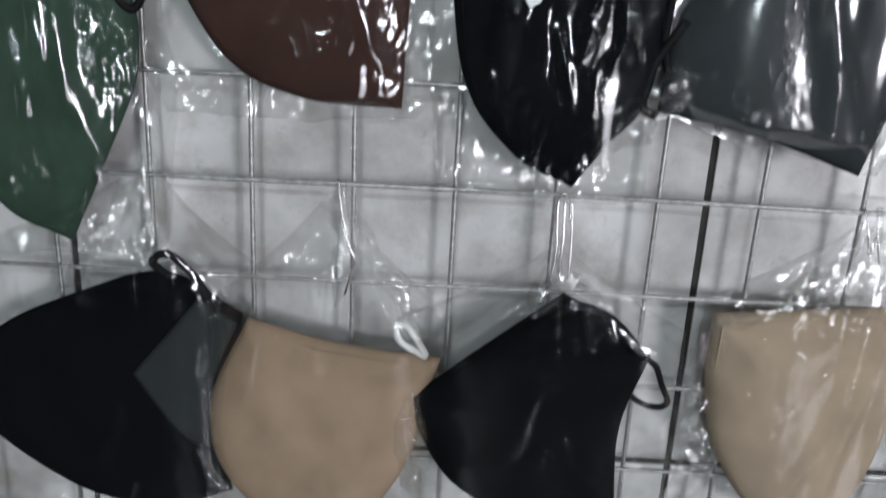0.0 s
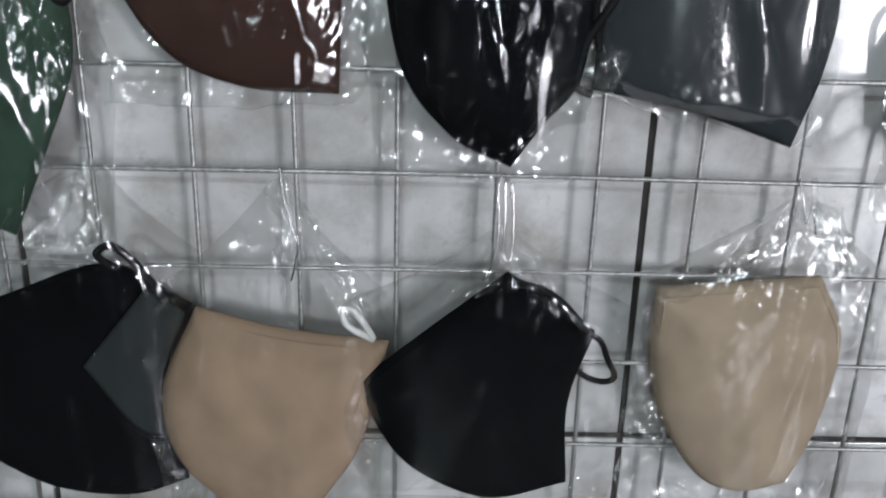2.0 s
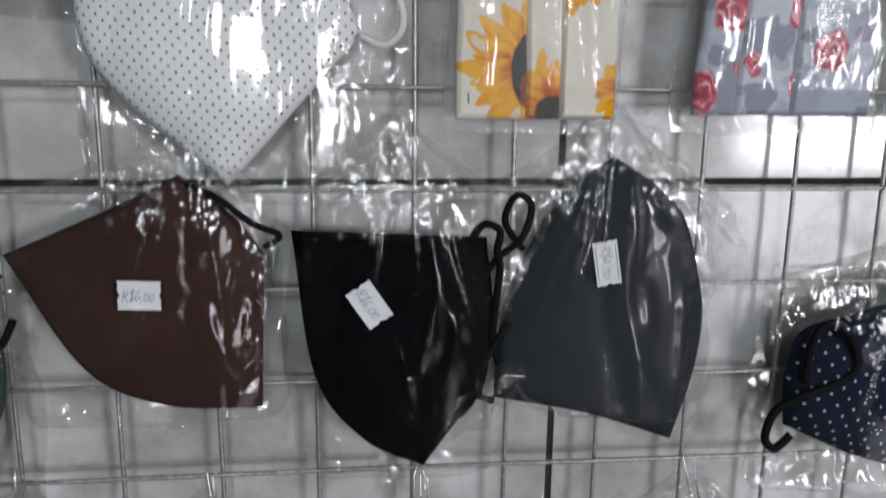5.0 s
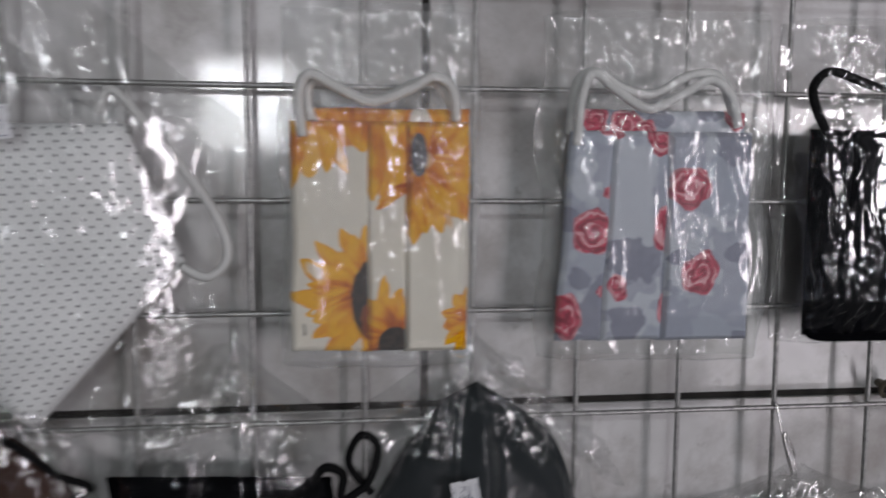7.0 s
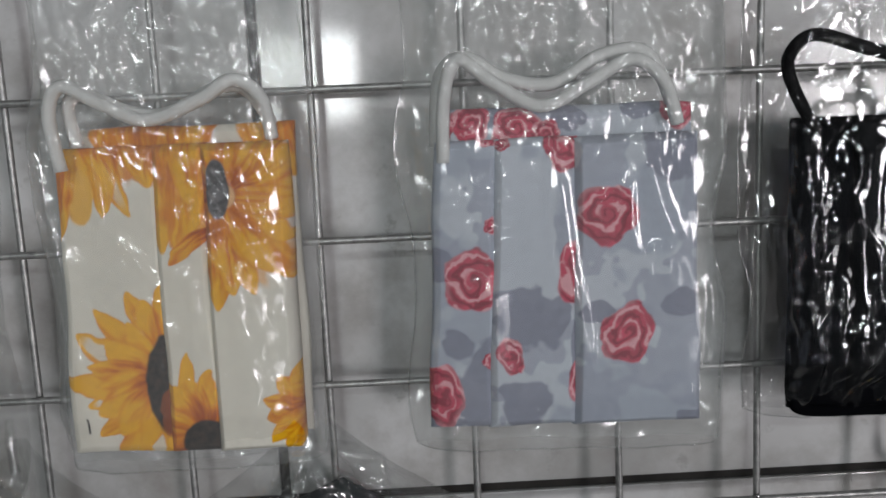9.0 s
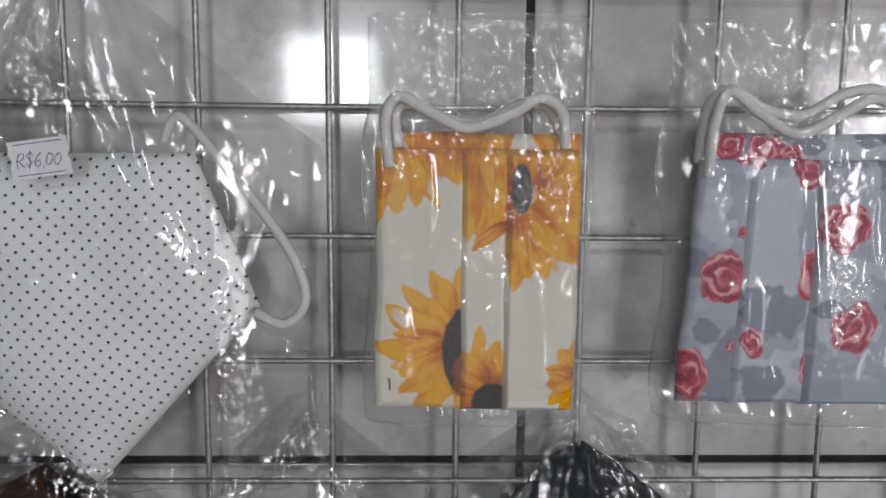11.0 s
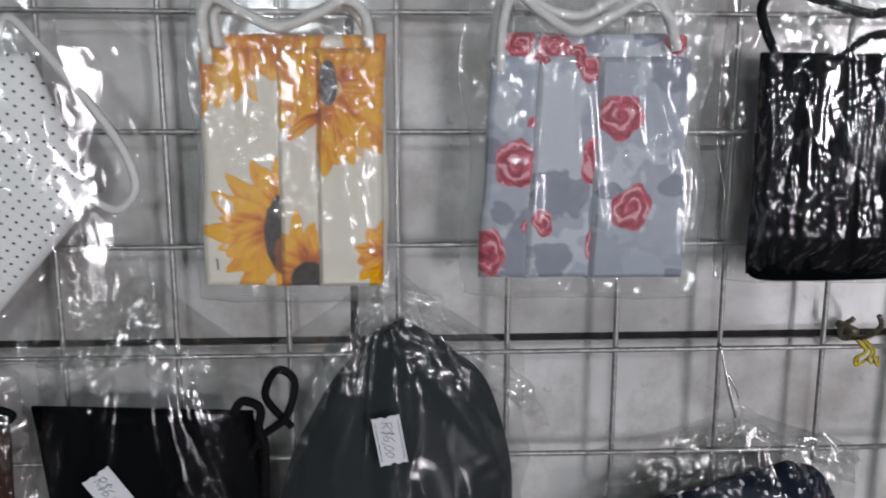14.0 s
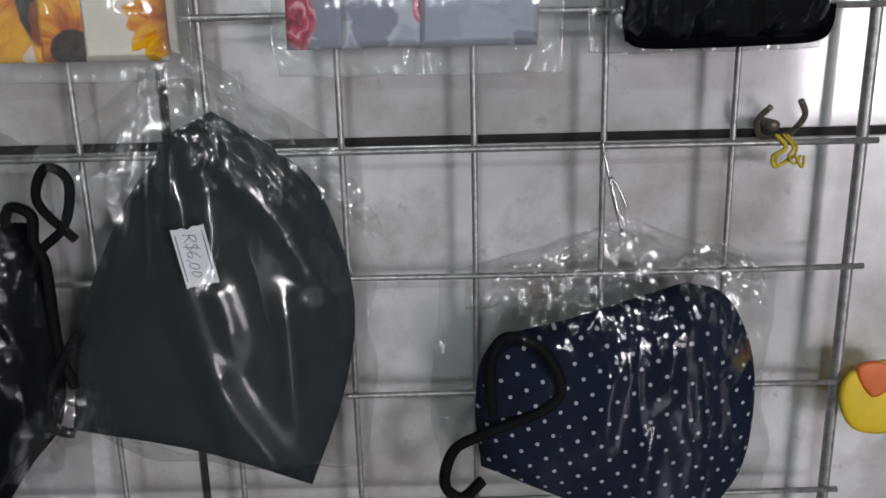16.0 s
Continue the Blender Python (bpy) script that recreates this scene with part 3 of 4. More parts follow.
def room():
    tagged(part("floor", box(ROOM_W, ROOM_E, ROOM_S, ROOM_N + 0.1, -0.1, 0.0), FLOORING), "grey-brown tiled shop floor", "floor", kind="structure")
    tagged(part("ceiling", box(ROOM_W, ROOM_E, ROOM_S, ROOM_N + 0.1, ROOM_H, ROOM_H + 0.1), PLASTER), "unseen plaster ceiling, near-black to dim reflections in the bags", "ceiling", kind="structure")
    tagged(part("wall_west", box(ROOM_W - 0.1, ROOM_W, ROOM_S, ROOM_N + 0.1, 0, ROOM_H), PLASTER), "unseen plaster wall, near-black to dim reflections in the bags", "wall", kind="structure")
    tagged(part("wall_east", box(ROOM_E, ROOM_E + 0.1, ROOM_S, ROOM_N + 0.1, 0, ROOM_H), PLASTER), "unseen plaster wall, near-black to dim reflections in the bags", "wall", kind="structure")
    wall_with_openings()
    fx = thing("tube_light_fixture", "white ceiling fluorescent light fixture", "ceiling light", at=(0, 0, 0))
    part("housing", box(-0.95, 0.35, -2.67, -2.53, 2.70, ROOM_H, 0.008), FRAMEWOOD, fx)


room()

# ---- tiled wall ----
TW, TH, JOINT = 0.3275, 0.3065, 0.0036
wall_n = thing("wall_north", "wall of glossy grey-white marbled tiles with dark joints", "wall", kind="structure")
part("grout", box(ROOM_W, ROOM_E, ROOM_N + 0.0015, ROOM_N + 0.12, 0.0, ROOM_H), GROUT, wall_n)


def tiles():
    bm = box(-TW / 2 + JOINT / 2, TW / 2 - JOINT / 2, 0.0, 0.008, -TH / 2 + JOINT / 2, TH / 2 - JOINT / 2, 0.0006)
    me = bpy.data.meshes.new("tile")
    bm.to_mesh(me)
    bm.free()
    me.materials.append(TILE)
    x_ref, z_ref = -0.42 * C, UP + 0.03 * C
    for i in range(-7, 10):
        for j in range(-5, 4):
            x, z = x_ref + (i + 0.5) * TW, z_ref + (j + 0.5) * TH
            if x - TW / 2 < ROOM_W or x + TW / 2 > ROOM_E or z - TH / 2 < 0 or z + TH / 2 > ROOM_H:
                continue
            ob = new("tile", me)
            ob.parent = wall_n
            ob.matrix_local = pose(x, ROOM_N + random.uniform(-0.0002, 0.0002), z, random.uniform(-0.06, 0.06), 0, random.uniform(-0.06, 0.06))


tiles()


# ---- wire rack ----
def rack():
    ob = thing("wire_rack", "galvanised welded wire mesh panel hung on the tiled wall", "display rack")
    lo_x, hi_x, lo_z, hi_z = -13, 5, -7, 9
    rng = random.Random(4)
    for i in range(lo_x, hi_x + 1):
        edge = i in (lo_x, hi_x)
        r = 0.0023 if edge else 0.00125
        a = rng.uniform(-0.012, 0.012)
        pts = [P(i + a * math.sin(z * 0.8 + i), z, -0.026) for z in range(lo_z, hi_z + 1)]
        pts = [P(i, lo_z - 0.03, -0.026)] + pts[1:]
        v, f = tube(pts, r, 8)
        mesh_part("upright_wire", v, f, STEEL, ob)
    for j in range(lo_z, hi_z + 1):
        a = rng.uniform(-0.012, 0.012)
        pts = [P(x, j + a * math.sin(x * 0.7 + j), 0.026) for x in range(lo_x, hi_x)] + [P(hi_x + 0.09, j, 0.03)]
        v, f = tube(pts, 0.00125, 8)
        mesh_part("cross_wire", v, f, STEEL, ob)
    for i in (-11, -1.5, 4):
        for j in (8.0,):
            v, f = tube([P(i, j, -0.3), P(i, j, 0.02), P(i, j + 0.12, 0.09)], 0.002, 8)
            mesh_part("wall_hook", v, f, STEEL, ob)


rack()

# ---- upper row of masks ----
def white_mask():
    spec = [(-4.93, 2.62, 1), (-2.97, 2.64, 1), (-2.51, 1.48, 1), (-3.77, 0.07, 1), (-4.85, 1.07, 0), (-5.05, 1.9, 0)]
    ob = folded_mask("white cotton mask with tiny black dots and white ear loops", spec, WHITE_DOT, 0.22, 0.26, 3.0, 0.04, seam=0.0)
    loop([(-3.15, 2.72, 0.35), (-3.02, 2.9, 0.4), (-2.75, 2.62, 0.42), (-2.42, 2.2, 0.42), (-2.2, 1.85, 0.42), (-2.14, 1.55, 0.4), (-2.3, 1.38, 0.38), (-2.52, 1.46, 0.34)], 0.0019, CORD_W, ob)
    return ob


def pleated(label, x0, x1, z0, z1, cuts, mat, base, back_top, cord, loops, skew=0.0, paint=None, recline=0.0):
    """A pleated mask folded in half: a back leaf that stands above, and overlapping pleats in front. paint gives the ink at each place of a pleat."""
    ob = thing("pleated_mask", label, "face mask", "masks on the rack")
    step = 0.007 if paint else 0.03

    def leaf(name, k, a, b, lo, hi, y0, y1, tilt):
        nx, nz = max(8, int((b - a) / step)), int((hi - lo) / step)
        s, t = np.meshgrid(np.linspace(0, 1, nx + 1), np.linspace(0, 1, nz + 1))
        x = a + (b - a) * s
        away = 1 - (x - x0) / (x1 - x0)
        x = x + skew * (1 - t) * away + 0.012 * wave(x * 0 + 3 * k + 5, t * 4 + 8, x0)
        z = lo + (hi - lo) * t + 0.010 * wave(x * 2.2 + 6, t * 0 + 3 * k, x0 + 1)
        soft = np.minimum(1.0, np.minimum(np.minimum(s, 1 - s) * (b - a), np.minimum(t, 1 - t) * (hi - lo)) / 0.05) ** 0.5
        fall = -recline * away * (z - z0) / (z1 - z0)
        wav = 0.026 * wave(x * 1.3 + 30, z * 1.1 + 30, x0 + 3) + 0.007 * wave(x * 3.6 + 30, z * 2.6 + 30, x0 + 4) + 0.018 * wave(s * 1.2 + 4 * k, z * 1.4, x0 + 6) * s
        y = y0 + (y1 - y0) * (0.35 + 0.65 * soft) + tilt * s + wav + fall
        yb = y0 + tilt * s * 0.5 + fall
        verts = np.concatenate([np.stack([x * C, -yy * C, UP + z * C], -1).reshape(-1, 3) for yy in (y, yb)])
        i, j = np.meshgrid(np.arange(nx), np.arange(nz))
        q = (j * (nx + 1) + i).ravel()
        h = (nx + 1) * (nz + 1)
        quads = np.stack([q, q + 1, q + nx + 2, q + nx + 1], -1)
        ring = list(range(nx + 1)) + [(j + 1) * (nx + 1) + nx for j in range(nz)] + [nz * (nx + 1) + nx - 1 - i for i in range(nx)] + [(nz - 1 - j) * (nx + 1) for j in range(nz - 1)]
        sides = [(p, p + h, r + h, r) for p, r in zip(ring, ring[1:] + ring[:1])]
        leaf_ob = mesh_part(name, verts.tolist(), [tuple(r) for r in quads.tolist()] + [tuple(r) for r in (quads[:, ::-1] + h).tolist()] + sides, mat, ob)
        if paint:
            ink = np.ones((2 * h, 4), np.float32)
            ink[:h, :3] = paint(x, z, k).reshape(-1, 3)
            ink[h:, :3] = ink[:h, :3]
            leaf_ob.data.color_attributes.new("print", "FLOAT_COLOR", "POINT").data.foreach_set("color", ink.ravel())
    leaf("back_leaf", 3, x0 + 0.06, x1 + 0.03, z0 + 0.04, back_top, base - 0.10, base, 0.0)
    edges = [x0, *cuts, x1]
    for k, (a, b) in enumerate(zip(edges, edges[1:])):
        leaf("pleat", k, a - (0.04 if a != x0 else 0), b, z0, z1, base + 0.02, base + 0.09 + 0.055 * k, 0.02)
    for pts in loops:
        loop(pts, 0.0021, cord, ob)
    return ob


def ease(lo, hi, v):
    t = np.clip((v - lo) / (hi - lo), 0, 1)
    return t * t * (3 - 2 * t)


def over(col, mask, ink):
    """Lays an ink over a painted field."""
    return col + (np.asarray(ink) - col) * mask[..., None]


def blot(x, z, cx, cz, rx, rz, seed, rag=0.3):
    """A ragged patch of ink, 0 to 1."""
    d = np.hypot((x - cx) / rx, (z - cz) / rz) + rag * wave(x * 8 + 20, z * 8 + 20, seed) + 0.25 * rag * wave(x * 24 + 20, z * 24 + 20, seed + 1)
    return ease(1.07, 0.93, d)


YELLOW_INK, ORANGE_INK, DEEP_INK, CREAM_CLOTH = np.array((0.86, 0.44, 0.015)), np.array((0.72, 0.23, 0.006)), np.array((0.42, 0.085, 0.004)), np.array((0.76, 0.725, 0.63))


def brush_petal(col, x, z, cx, cz, ang, r0, r1, w, seed, hollow=0.0, warm=0.0):
    """One watercolour petal: darker at its foot and rim, streaked along, at times left pale inside."""
    ca, sa = math.cos(ang), math.sin(ang)
    u = ((x - cx) * ca + (z - cz) * sa - r0) / (r1 - r0)
    c = np.clip(u, 0, 1)
    v = (z - cz) * ca - (x - cx) * sa + 0.10 * math.sin(seed * 7.0) * c * (1 - c) + 0.012 * wave(x * 14 + 9, z * 14 + 9, seed)
    half = w * np.sin(math.pi * np.clip(0.10 + 0.90 * c, 0, 1)) ** 0.7 + 1e-6
    q = np.abs(v) / half
    mask = ease(1.06, 0.90, q) * ease(-0.02, 0.03, u) * ease(1.01, 0.97, u)
    t = np.clip(0.24 + 1.0 * c + 0.40 * wave(x * 7 + 9, z * 7 + 9, seed + 2) + 0.28 * wave(c * 2 + 5, v * 60 + 5, seed + 3) - warm, 0, 1)[..., None]
    ink = np.where(t < 0.45, DEEP_INK + (ORANGE_INK - DEEP_INK) * np.clip(t / 0.45, 0, 1), ORANGE_INK + (YELLOW_INK - ORANGE_INK) * np.clip((t - 0.45) / 0.4, 0, 1))
    ink = over(ink, 0.55 * ease(0.66, 0.98, q), ORANGE_INK)
    if hollow:
        ink = over(ink, hollow * ease(0.62, 0.40, q) * ease(0.28, 0.48, c) * ease(0.95, 0.80, c), CREAM_CLOTH)
    return over(col, mask, ink)


def sunflower_paint(x, z, k):
    col = np.broadcast_to(CREAM_CLOTH, (*x.shape, 3)) * (1 + 0.03 * wave(x * 3 + 9, z * 3 + 9, 2.0))[..., None]

    def flower(cx, cz, first, last, n, r, w, seed, foot=0.08, hollow=0.3, warm=0.0):
        nonlocal col
        rng = random.Random(seed)
        for ring in (0, 1):
            for i in range(n):
                a = radians(first + (last - first) * (i + 0.5 * ring + rng.uniform(-0.15, 0.15)) / n)
                long = r * rng.uniform(0.86, 1.08) * (1.0 if ring == 0 else 0.80)
                col = brush_petal(col, x, z, cx, cz, a, foot, long, w * rng.uniform(0.85, 1.15), seed + i + 30 * ring, hollow=0.85 if rng.random() < hollow and ring == 0 else 0.0, warm=warm)

    def seeds(cx, cz, rx, rz, seed, ink=(0.030, 0.018, 0.012)):
        nonlocal col
        col = over(col, blot(x, z, cx, cz, rx, rz, seed, 0.10), np.asarray(ink) * (1 + 0.6 * wave(x * 40 + 9, z * 40 + 9, seed))[..., None])
    if k == 0:
        for bx, bz, rx, rz, q in ((-1.50, 2.60, 0.17, 0.34, 71), (-1.18, 2.66, 0.26, 0.22, 72), (-1.02, 2.68, 0.14, 0.22, 73)):
            col = over(col, 0.92 * blot(x, z, bx, bz, rx, rz, q, 0.25), ORANGE_INK + (YELLOW_INK - ORANGE_INK) * ease(-0.5, 0.5, wave(x * 6 + 9, z * 6 + 9, q))[..., None])
        for px, pz, a, r, w, s, hol in ((-1.50, 3.05, 262, 0.97, 0.115, 1, 0), (-1.44, 2.98, 292, 0.80, 0.085, 2, 0.5), (-1.22, 2.98, 262, 0.75, 0.10, 3, 0), (-1.15, 2.95, 285, 0.55, 0.12, 4, 0),
                                        (-1.05, 2.85, 275, 0.42, 0.12, 5, 0), (-1.45, 2.78, 300, 0.40, 0.09, 6, 0)):
            col = brush_petal(col, x, z, px, pz, radians(a), 0.0, r, w, s, hol, 0.1)
        flower(-0.96, 1.18, 92, 278, 9, 0.66, 0.104, 11, hollow=0.3)
        seeds(-0.95, 1.17, 0.18, 0.33, 4)
        col = over(col, blot(x, z, -0.97, 0.98, 0.07, 0.14, 9, 0.5) * 0.5, DEEP_INK)
        col = over(col, ease(0.010, 0.004, np.abs(x + 1.545 - 0.03 * np.sin(9 * z))) * ease(0.85, 0.87, z) * ease(0.97, 0.95, z), (0.02, 0.02, 0.02))
    elif k == 1:
        col = over(col, 0.92 * blot(x, z, -0.82, 2.52, 0.27, 0.46, 74, 0.22), ORANGE_INK + (YELLOW_INK - ORANGE_INK) * ease(-0.5, 0.4, wave(x * 6 + 9, z * 6 + 9, 7.0))[..., None])
        for px, pz, a, r, w, s in ((-0.90, 2.98, 268, 0.98, 0.10, 21), (-0.76, 2.95, 265, 0.95, 0.11, 22), (-0.66, 2.9, 262, 0.85, 0.11, 23), (-0.84, 2.90, 280, 0.60, 0.12, 24)):
            col = brush_petal(col, x, z, px, pz, radians(a), 0.0, r, w, s, 0, 0.1)
        col = brush_petal(col, x, z, -0.62, 2.15, radians(215), 0.0, 0.36, 0.06, 27, 0, 0.5)
        col = brush_petal(col, x, z, -0.90, 1.05, radians(80), 0.0, 0.34, 0.06, 28)
        flower(-0.75, 0.80, 20, 190, 8, 0.50, 0.085, 31, hollow=0.1, warm=0.35)
        seeds(-0.74, 0.77, 0.165, 0.165, 6)
    elif k == 2:
        col = over(col, 0.8 * blot(x, z, -0.38, 2.32, 0.36, 0.50, 75, 0.2), (0.78, 0.40, 0.12))
        flower(-0.52, 2.36, 0, 360, 15, 0.72, 0.105, 41, hollow=0.1, warm=0.12)
        seeds(-0.55, 2.40, 0.075, 0.19, 8, (0.10, 0.095, 0.10))
        flower(-0.03, 0.98, 110, 260, 6, 0.34, 0.075, 51, hollow=0.1, warm=0.15)
    else:
        for i in range(9):
            col = brush_petal(col, x, z, -1.58 + 0.19 * i, 3.05, radians(250 + 37 * i % 45), 0.0, 0.62, 0.12, 60 + i, 0, 0.3)
    return col


RED_INK, DARK_RED_INK, PINK_INK = np.array((0.52, 0.050, 0.095)), np.array((0.24, 0.012, 0.035)), np.array((0.80, 0.40, 0.43))


def rose_paint(x, z, k):
    n = wave(x * 2.3 + 40, z * 1.6 + 40, 5.0 + k) + 0.35 * wave(x * 9 + 40, z * 9 + 40, 6.0)
    col = np.array((0.40, 0.44, 0.51)) + (np.array((0.53, 0.565, 0.62)) - np.array((0.40, 0.44, 0.51))) * ease(-0.15, 0.15, n)[..., None]
    col = over(col, 0.7 * ease(0.30, 0.36, wave(x * 2.9 + 70, z * 2.2 + 70, 9.0 + k) + 0.25 * wave(x * 16 + 9, z * 16 + 9, 3.0)), (0.33, 0.355, 0.43))
    dusk = (0.215, 0.225, 0.295)
    patches = {0: ((0.80, 1.85, 0.10, 0.09), (1.10, 0.92, 0.20, 0.42), (0.88, 1.32, 0.10, 0.10), (0.76, 0.80, 0.12, 0.08)),
               1: ((1.37, 1.50, 0.22, 0.19), (1.30, 0.92, 0.20, 0.13), (1.66, 1.25, 0.05, 0.20)),
               2: ((1.80, 1.52, 0.14, 0.07), (2.27, 1.56, 0.15, 0.08), (2.24, 2.50, 0.17, 0.16), (2.36, 0.82, 0.14, 0.06)),
               3: ((1.62, 2.76, 0.14, 0.10), (2.12, 2.80, 0.12, 0.08), (1.2, 2.78, 0.10, 0.1))}
    for i, (cx, cz, rx, rz) in enumerate(patches[k]):
        col = over(col, 0.85 * blot(x, z, cx, cz, rx, rz, 3.0 + i + 5 * k, 0.40), dusk)

    def rose(cx, cz, r, squash=1.0, lean=0.0, seed=0.0):
        nonlocal col
        ca, sa = math.cos(radians(lean)), math.sin(radians(lean))
        dx, dz = ((x - cx) * ca + (z - cz) * sa) / r, (-(x - cx) * sa + (z - cz) * ca) / (r * squash)
        th, rho = np.arctan2(dz, dx), np.hypot(dx, dz)
        rim = 1 + 0.07 * np.sin(5 * th + seed) + 0.05 * np.sin(3 * th + 2 * seed) + 0.04 * wave(dx * 5 + 9, dz * 5 + 9, seed)
        mask = ease(1.03, 0.94, rho / rim)
        warp = 0.9 * wave(dx * 2.2 + 20, dz * 2.2 + 20, seed + 1) + 0.35 * wave(dx * 6 + 20, dz * 6 + 20, seed + 2)
        fold = np.sin(th + 2 * math.pi * 1.8 * rho + 2.5 * warp)
        patch = wave(th * 0.9 + 20, rho * 2.4 + 20, seed + 3)
        ink = np.broadcast_to(RED_INK, (*x.shape, 3)) * (1 + 0.25 * wave(dx * 4 + 9, dz * 4 + 9, seed + 5))[..., None]
        ink = over(ink, 0.85 * ease(0.45, 0.8, fold + 0.3 * patch), DARK_RED_INK)
        ink = over(ink, 0.9 * ease(0.55, 0.85, -fold + 0.5 * patch) * ease(0.15, 0.4, rho), PINK_INK)
        ink = over(ink, 0.45 * ease(0.72, 0.98, rho / rim) * ease(-0.2, 0.3, patch), PINK_INK)
        col = over(col, mask, ink)
    blooms = {0: ((1.00, 1.745, 0.20, 1.02, 0, 1.0), (1.12, 2.09, 0.045, 1.2, 0, 2.0), (0.76, 0.99, 0.155, 1.4, 10, 3.0), (1.10, 1.215, 0.065, 0.8, 0, 4.0), (1.11, 2.62, 0.06, 0.6, 0, 5.0)),
              1: ((1.215, 1.255, 0.085, 1.5, 15, 6.0), (1.60, 2.56, 0.135, 1.1, 20, 7.0), (1.69, 1.775, 0.165, 1.45, 0, 8.0), (1.70, 1.05, 0.125, 1.45, 0, 9.0), (1.20, 2.60, 0.06, 0.7, 0, 9.5)),
              2: ((1.84, 2.14, 0.195, 0.98, 10, 10.0), (1.95, 1.385, 0.165, 1.22, -28, 11.0)),
              3: ((1.02, 2.74, 0.13, 1.0, 0, 12.0), (0.82, 2.70, 0.09, 1.2, 0, 13.0), (1.32, 2.70, 0.17, 0.8, 0, 14.0), (1.5, 2.66, 0.10, 0.8, 0, 15.0), (2.36, 2.78, 0.13, 1.0, 0, 16.0))}
    for b in blooms[k]:
        rose(*b)
    return col


white_mask()
hung = bag("clear crinkled plastic bag round a white dotted mask", (-4.02, 4.3), 2.7, -5.12, -2.08, -0.02, 0.56, 1.3, 1.3, 2, slack=0.45, creases=6, crumple=0.045, streaks=((-4.84, 2.06, -4.88, 1.5), (-4.49, 1.88, -4.30, 1.45), (-4.02, 1.82, -4.05, 1.38), (-3.76, 1.9, -3.86, 0.9), (-3.51, 2.38, -3.62, 1.6), (-3.14, 2.35, -3.34, 1.4), (-2.76, 1.9, -2.99, 1.45)), crushed=((-2.25, 1.2, 0.22, 0.4, 0.12), (-4.1, 3.1, 0.4, 0.35, 0.9)))
film_strand(hung, [(-4.02,3.9,0.4), (-3.95,3.3,0.5), (-3.5,2.9,0.55), (-3.2,2.66,0.6)], 0.20, 0)
film_strand(hung, [(-4.05,3.8,0.45), (-4.1,3.2,0.55), (-4.0,2.9,0.6)], 0.17, 2)
price_tag(-3.91, 2.60, 0.62, -8, 0.42, 0.26)

pleated("folded cream cotton mask printed with sunflowers, white ear loops", -1.63, -0.12, 0.72, 2.69, (-0.95, -0.63), SUN_CLOTH, 0.26, 2.81, CORD_W,
              [[(-1.52, 2.55, 0.34), (-1.55, 2.9, 0.36), (-1.45, 3.06, 0.38), (-1.22, 2.95, 0.40), (-0.95, 2.84, 0.40), (-0.62, 2.95, 0.40), (-0.42, 3.06, 0.38), (-0.26, 2.95, 0.36), (-0.22, 2.7, 0.30)],
               [(-1.46, 2.7, 0.20), (-1.48, 2.95, 0.24), (-1.36, 3.02, 0.26), (-1.1, 2.9, 0.26), (-0.85, 2.88, 0.26), (-0.55, 3.02, 0.26), (-0.36, 3.0, 0.24), (-0.18, 2.7, 0.20)]], paint=sunflower_paint, recline=0.14)
bag("clear flat plastic bag round a sunflower mask", (-0.88, 3.65), 3.6, -1.72, -0.02, 0.58, 0.44, 4.1, gather=False, film=FILM_HAZY, crumple=0.04, folds=2, creases=8, slack=0.35, streaks=((-1.216, 2.75, -1.25, 1.9), (-0.62, 3.02, -0.22, 2.4), (-0.83, 2.0, -0.80, 1.65), (-0.77, 2.0, -0.69, 1.5), (-0.55, 2.05, -0.47, 1.62), (-0.45, 2.18, -0.24, 1.8), (-0.41, 2.08, -0.15, 2.07), (-0.68, 2.09, -0.44, 2.2), (-0.16, 2.1, -0.11, 0.65)), crushed=((-0.50, 2.35, 0.26, 0.30, 0.7), (-0.15, 1.5, 0.2, 0.3, 0.4), (-0.9, 3.3, 0.9, 0.35, 0.6)))

pleated("folded grey-blue cotton mask printed with red roses", 0.79, 2.43, 0.77, 2.63, (1.19, 1.69), ROSE_CLOTH, 0.26, 2.82, CORD_W,
                [[(0.84, 2.5, 0.36), (0.86, 2.9, 0.38), (0.95, 3.12, 0.40), (1.15, 2.98, 0.42), (1.45, 2.82, 0.42), (1.75, 2.95, 0.42), (2.02, 3.08, 0.40), (2.22, 2.95, 0.38), (2.32, 2.68, 0.34)],
                 [(0.80, 2.6, 0.24), (0.84, 3.02, 0.28), (1.0, 3.14, 0.30), (1.25, 3.0, 0.30), (1.55, 2.96, 0.30), (1.85, 3.12, 0.30), (2.15, 3.12, 0.28), (2.34, 2.75, 0.22)]], skew=-0.11, paint=rose_paint)
bag("clear flat plastic bag round a rose-print mask", (1.6, 3.65), 3.6, 0.58, 2.62, 0.58, 0.46, 7.7, gather=False, film=FILM_HAZY, crumple=0.035, folds=1, creases=6, slack=0.2, lean=0.075, streaks=((1.43, 2.5, 1.51, 1.5), (1.46, 2.62, 1.70, 1.2), (1.97, 2.65, 2.33, 1.68), (1.93, 2.44, 2.0, 1.8), (2.16, 2.02, 2.19, 1.65), (2.08, 2.0, 2.06, 1.68), (1.55, 3.55, 1.28, 3.05), (1.56, 3.55, 1.43, 2.95), (1.58, 3.55, 1.64, 2.95), (1.6, 3.55, 1.76, 3.0), (2.50, 2.4, 2.44, 0.9)), crushed=((1.6, 3.35, 0.9, 0.3, 0.7), (1.6, 0.62, 0.9, 0.06, 0.6)))

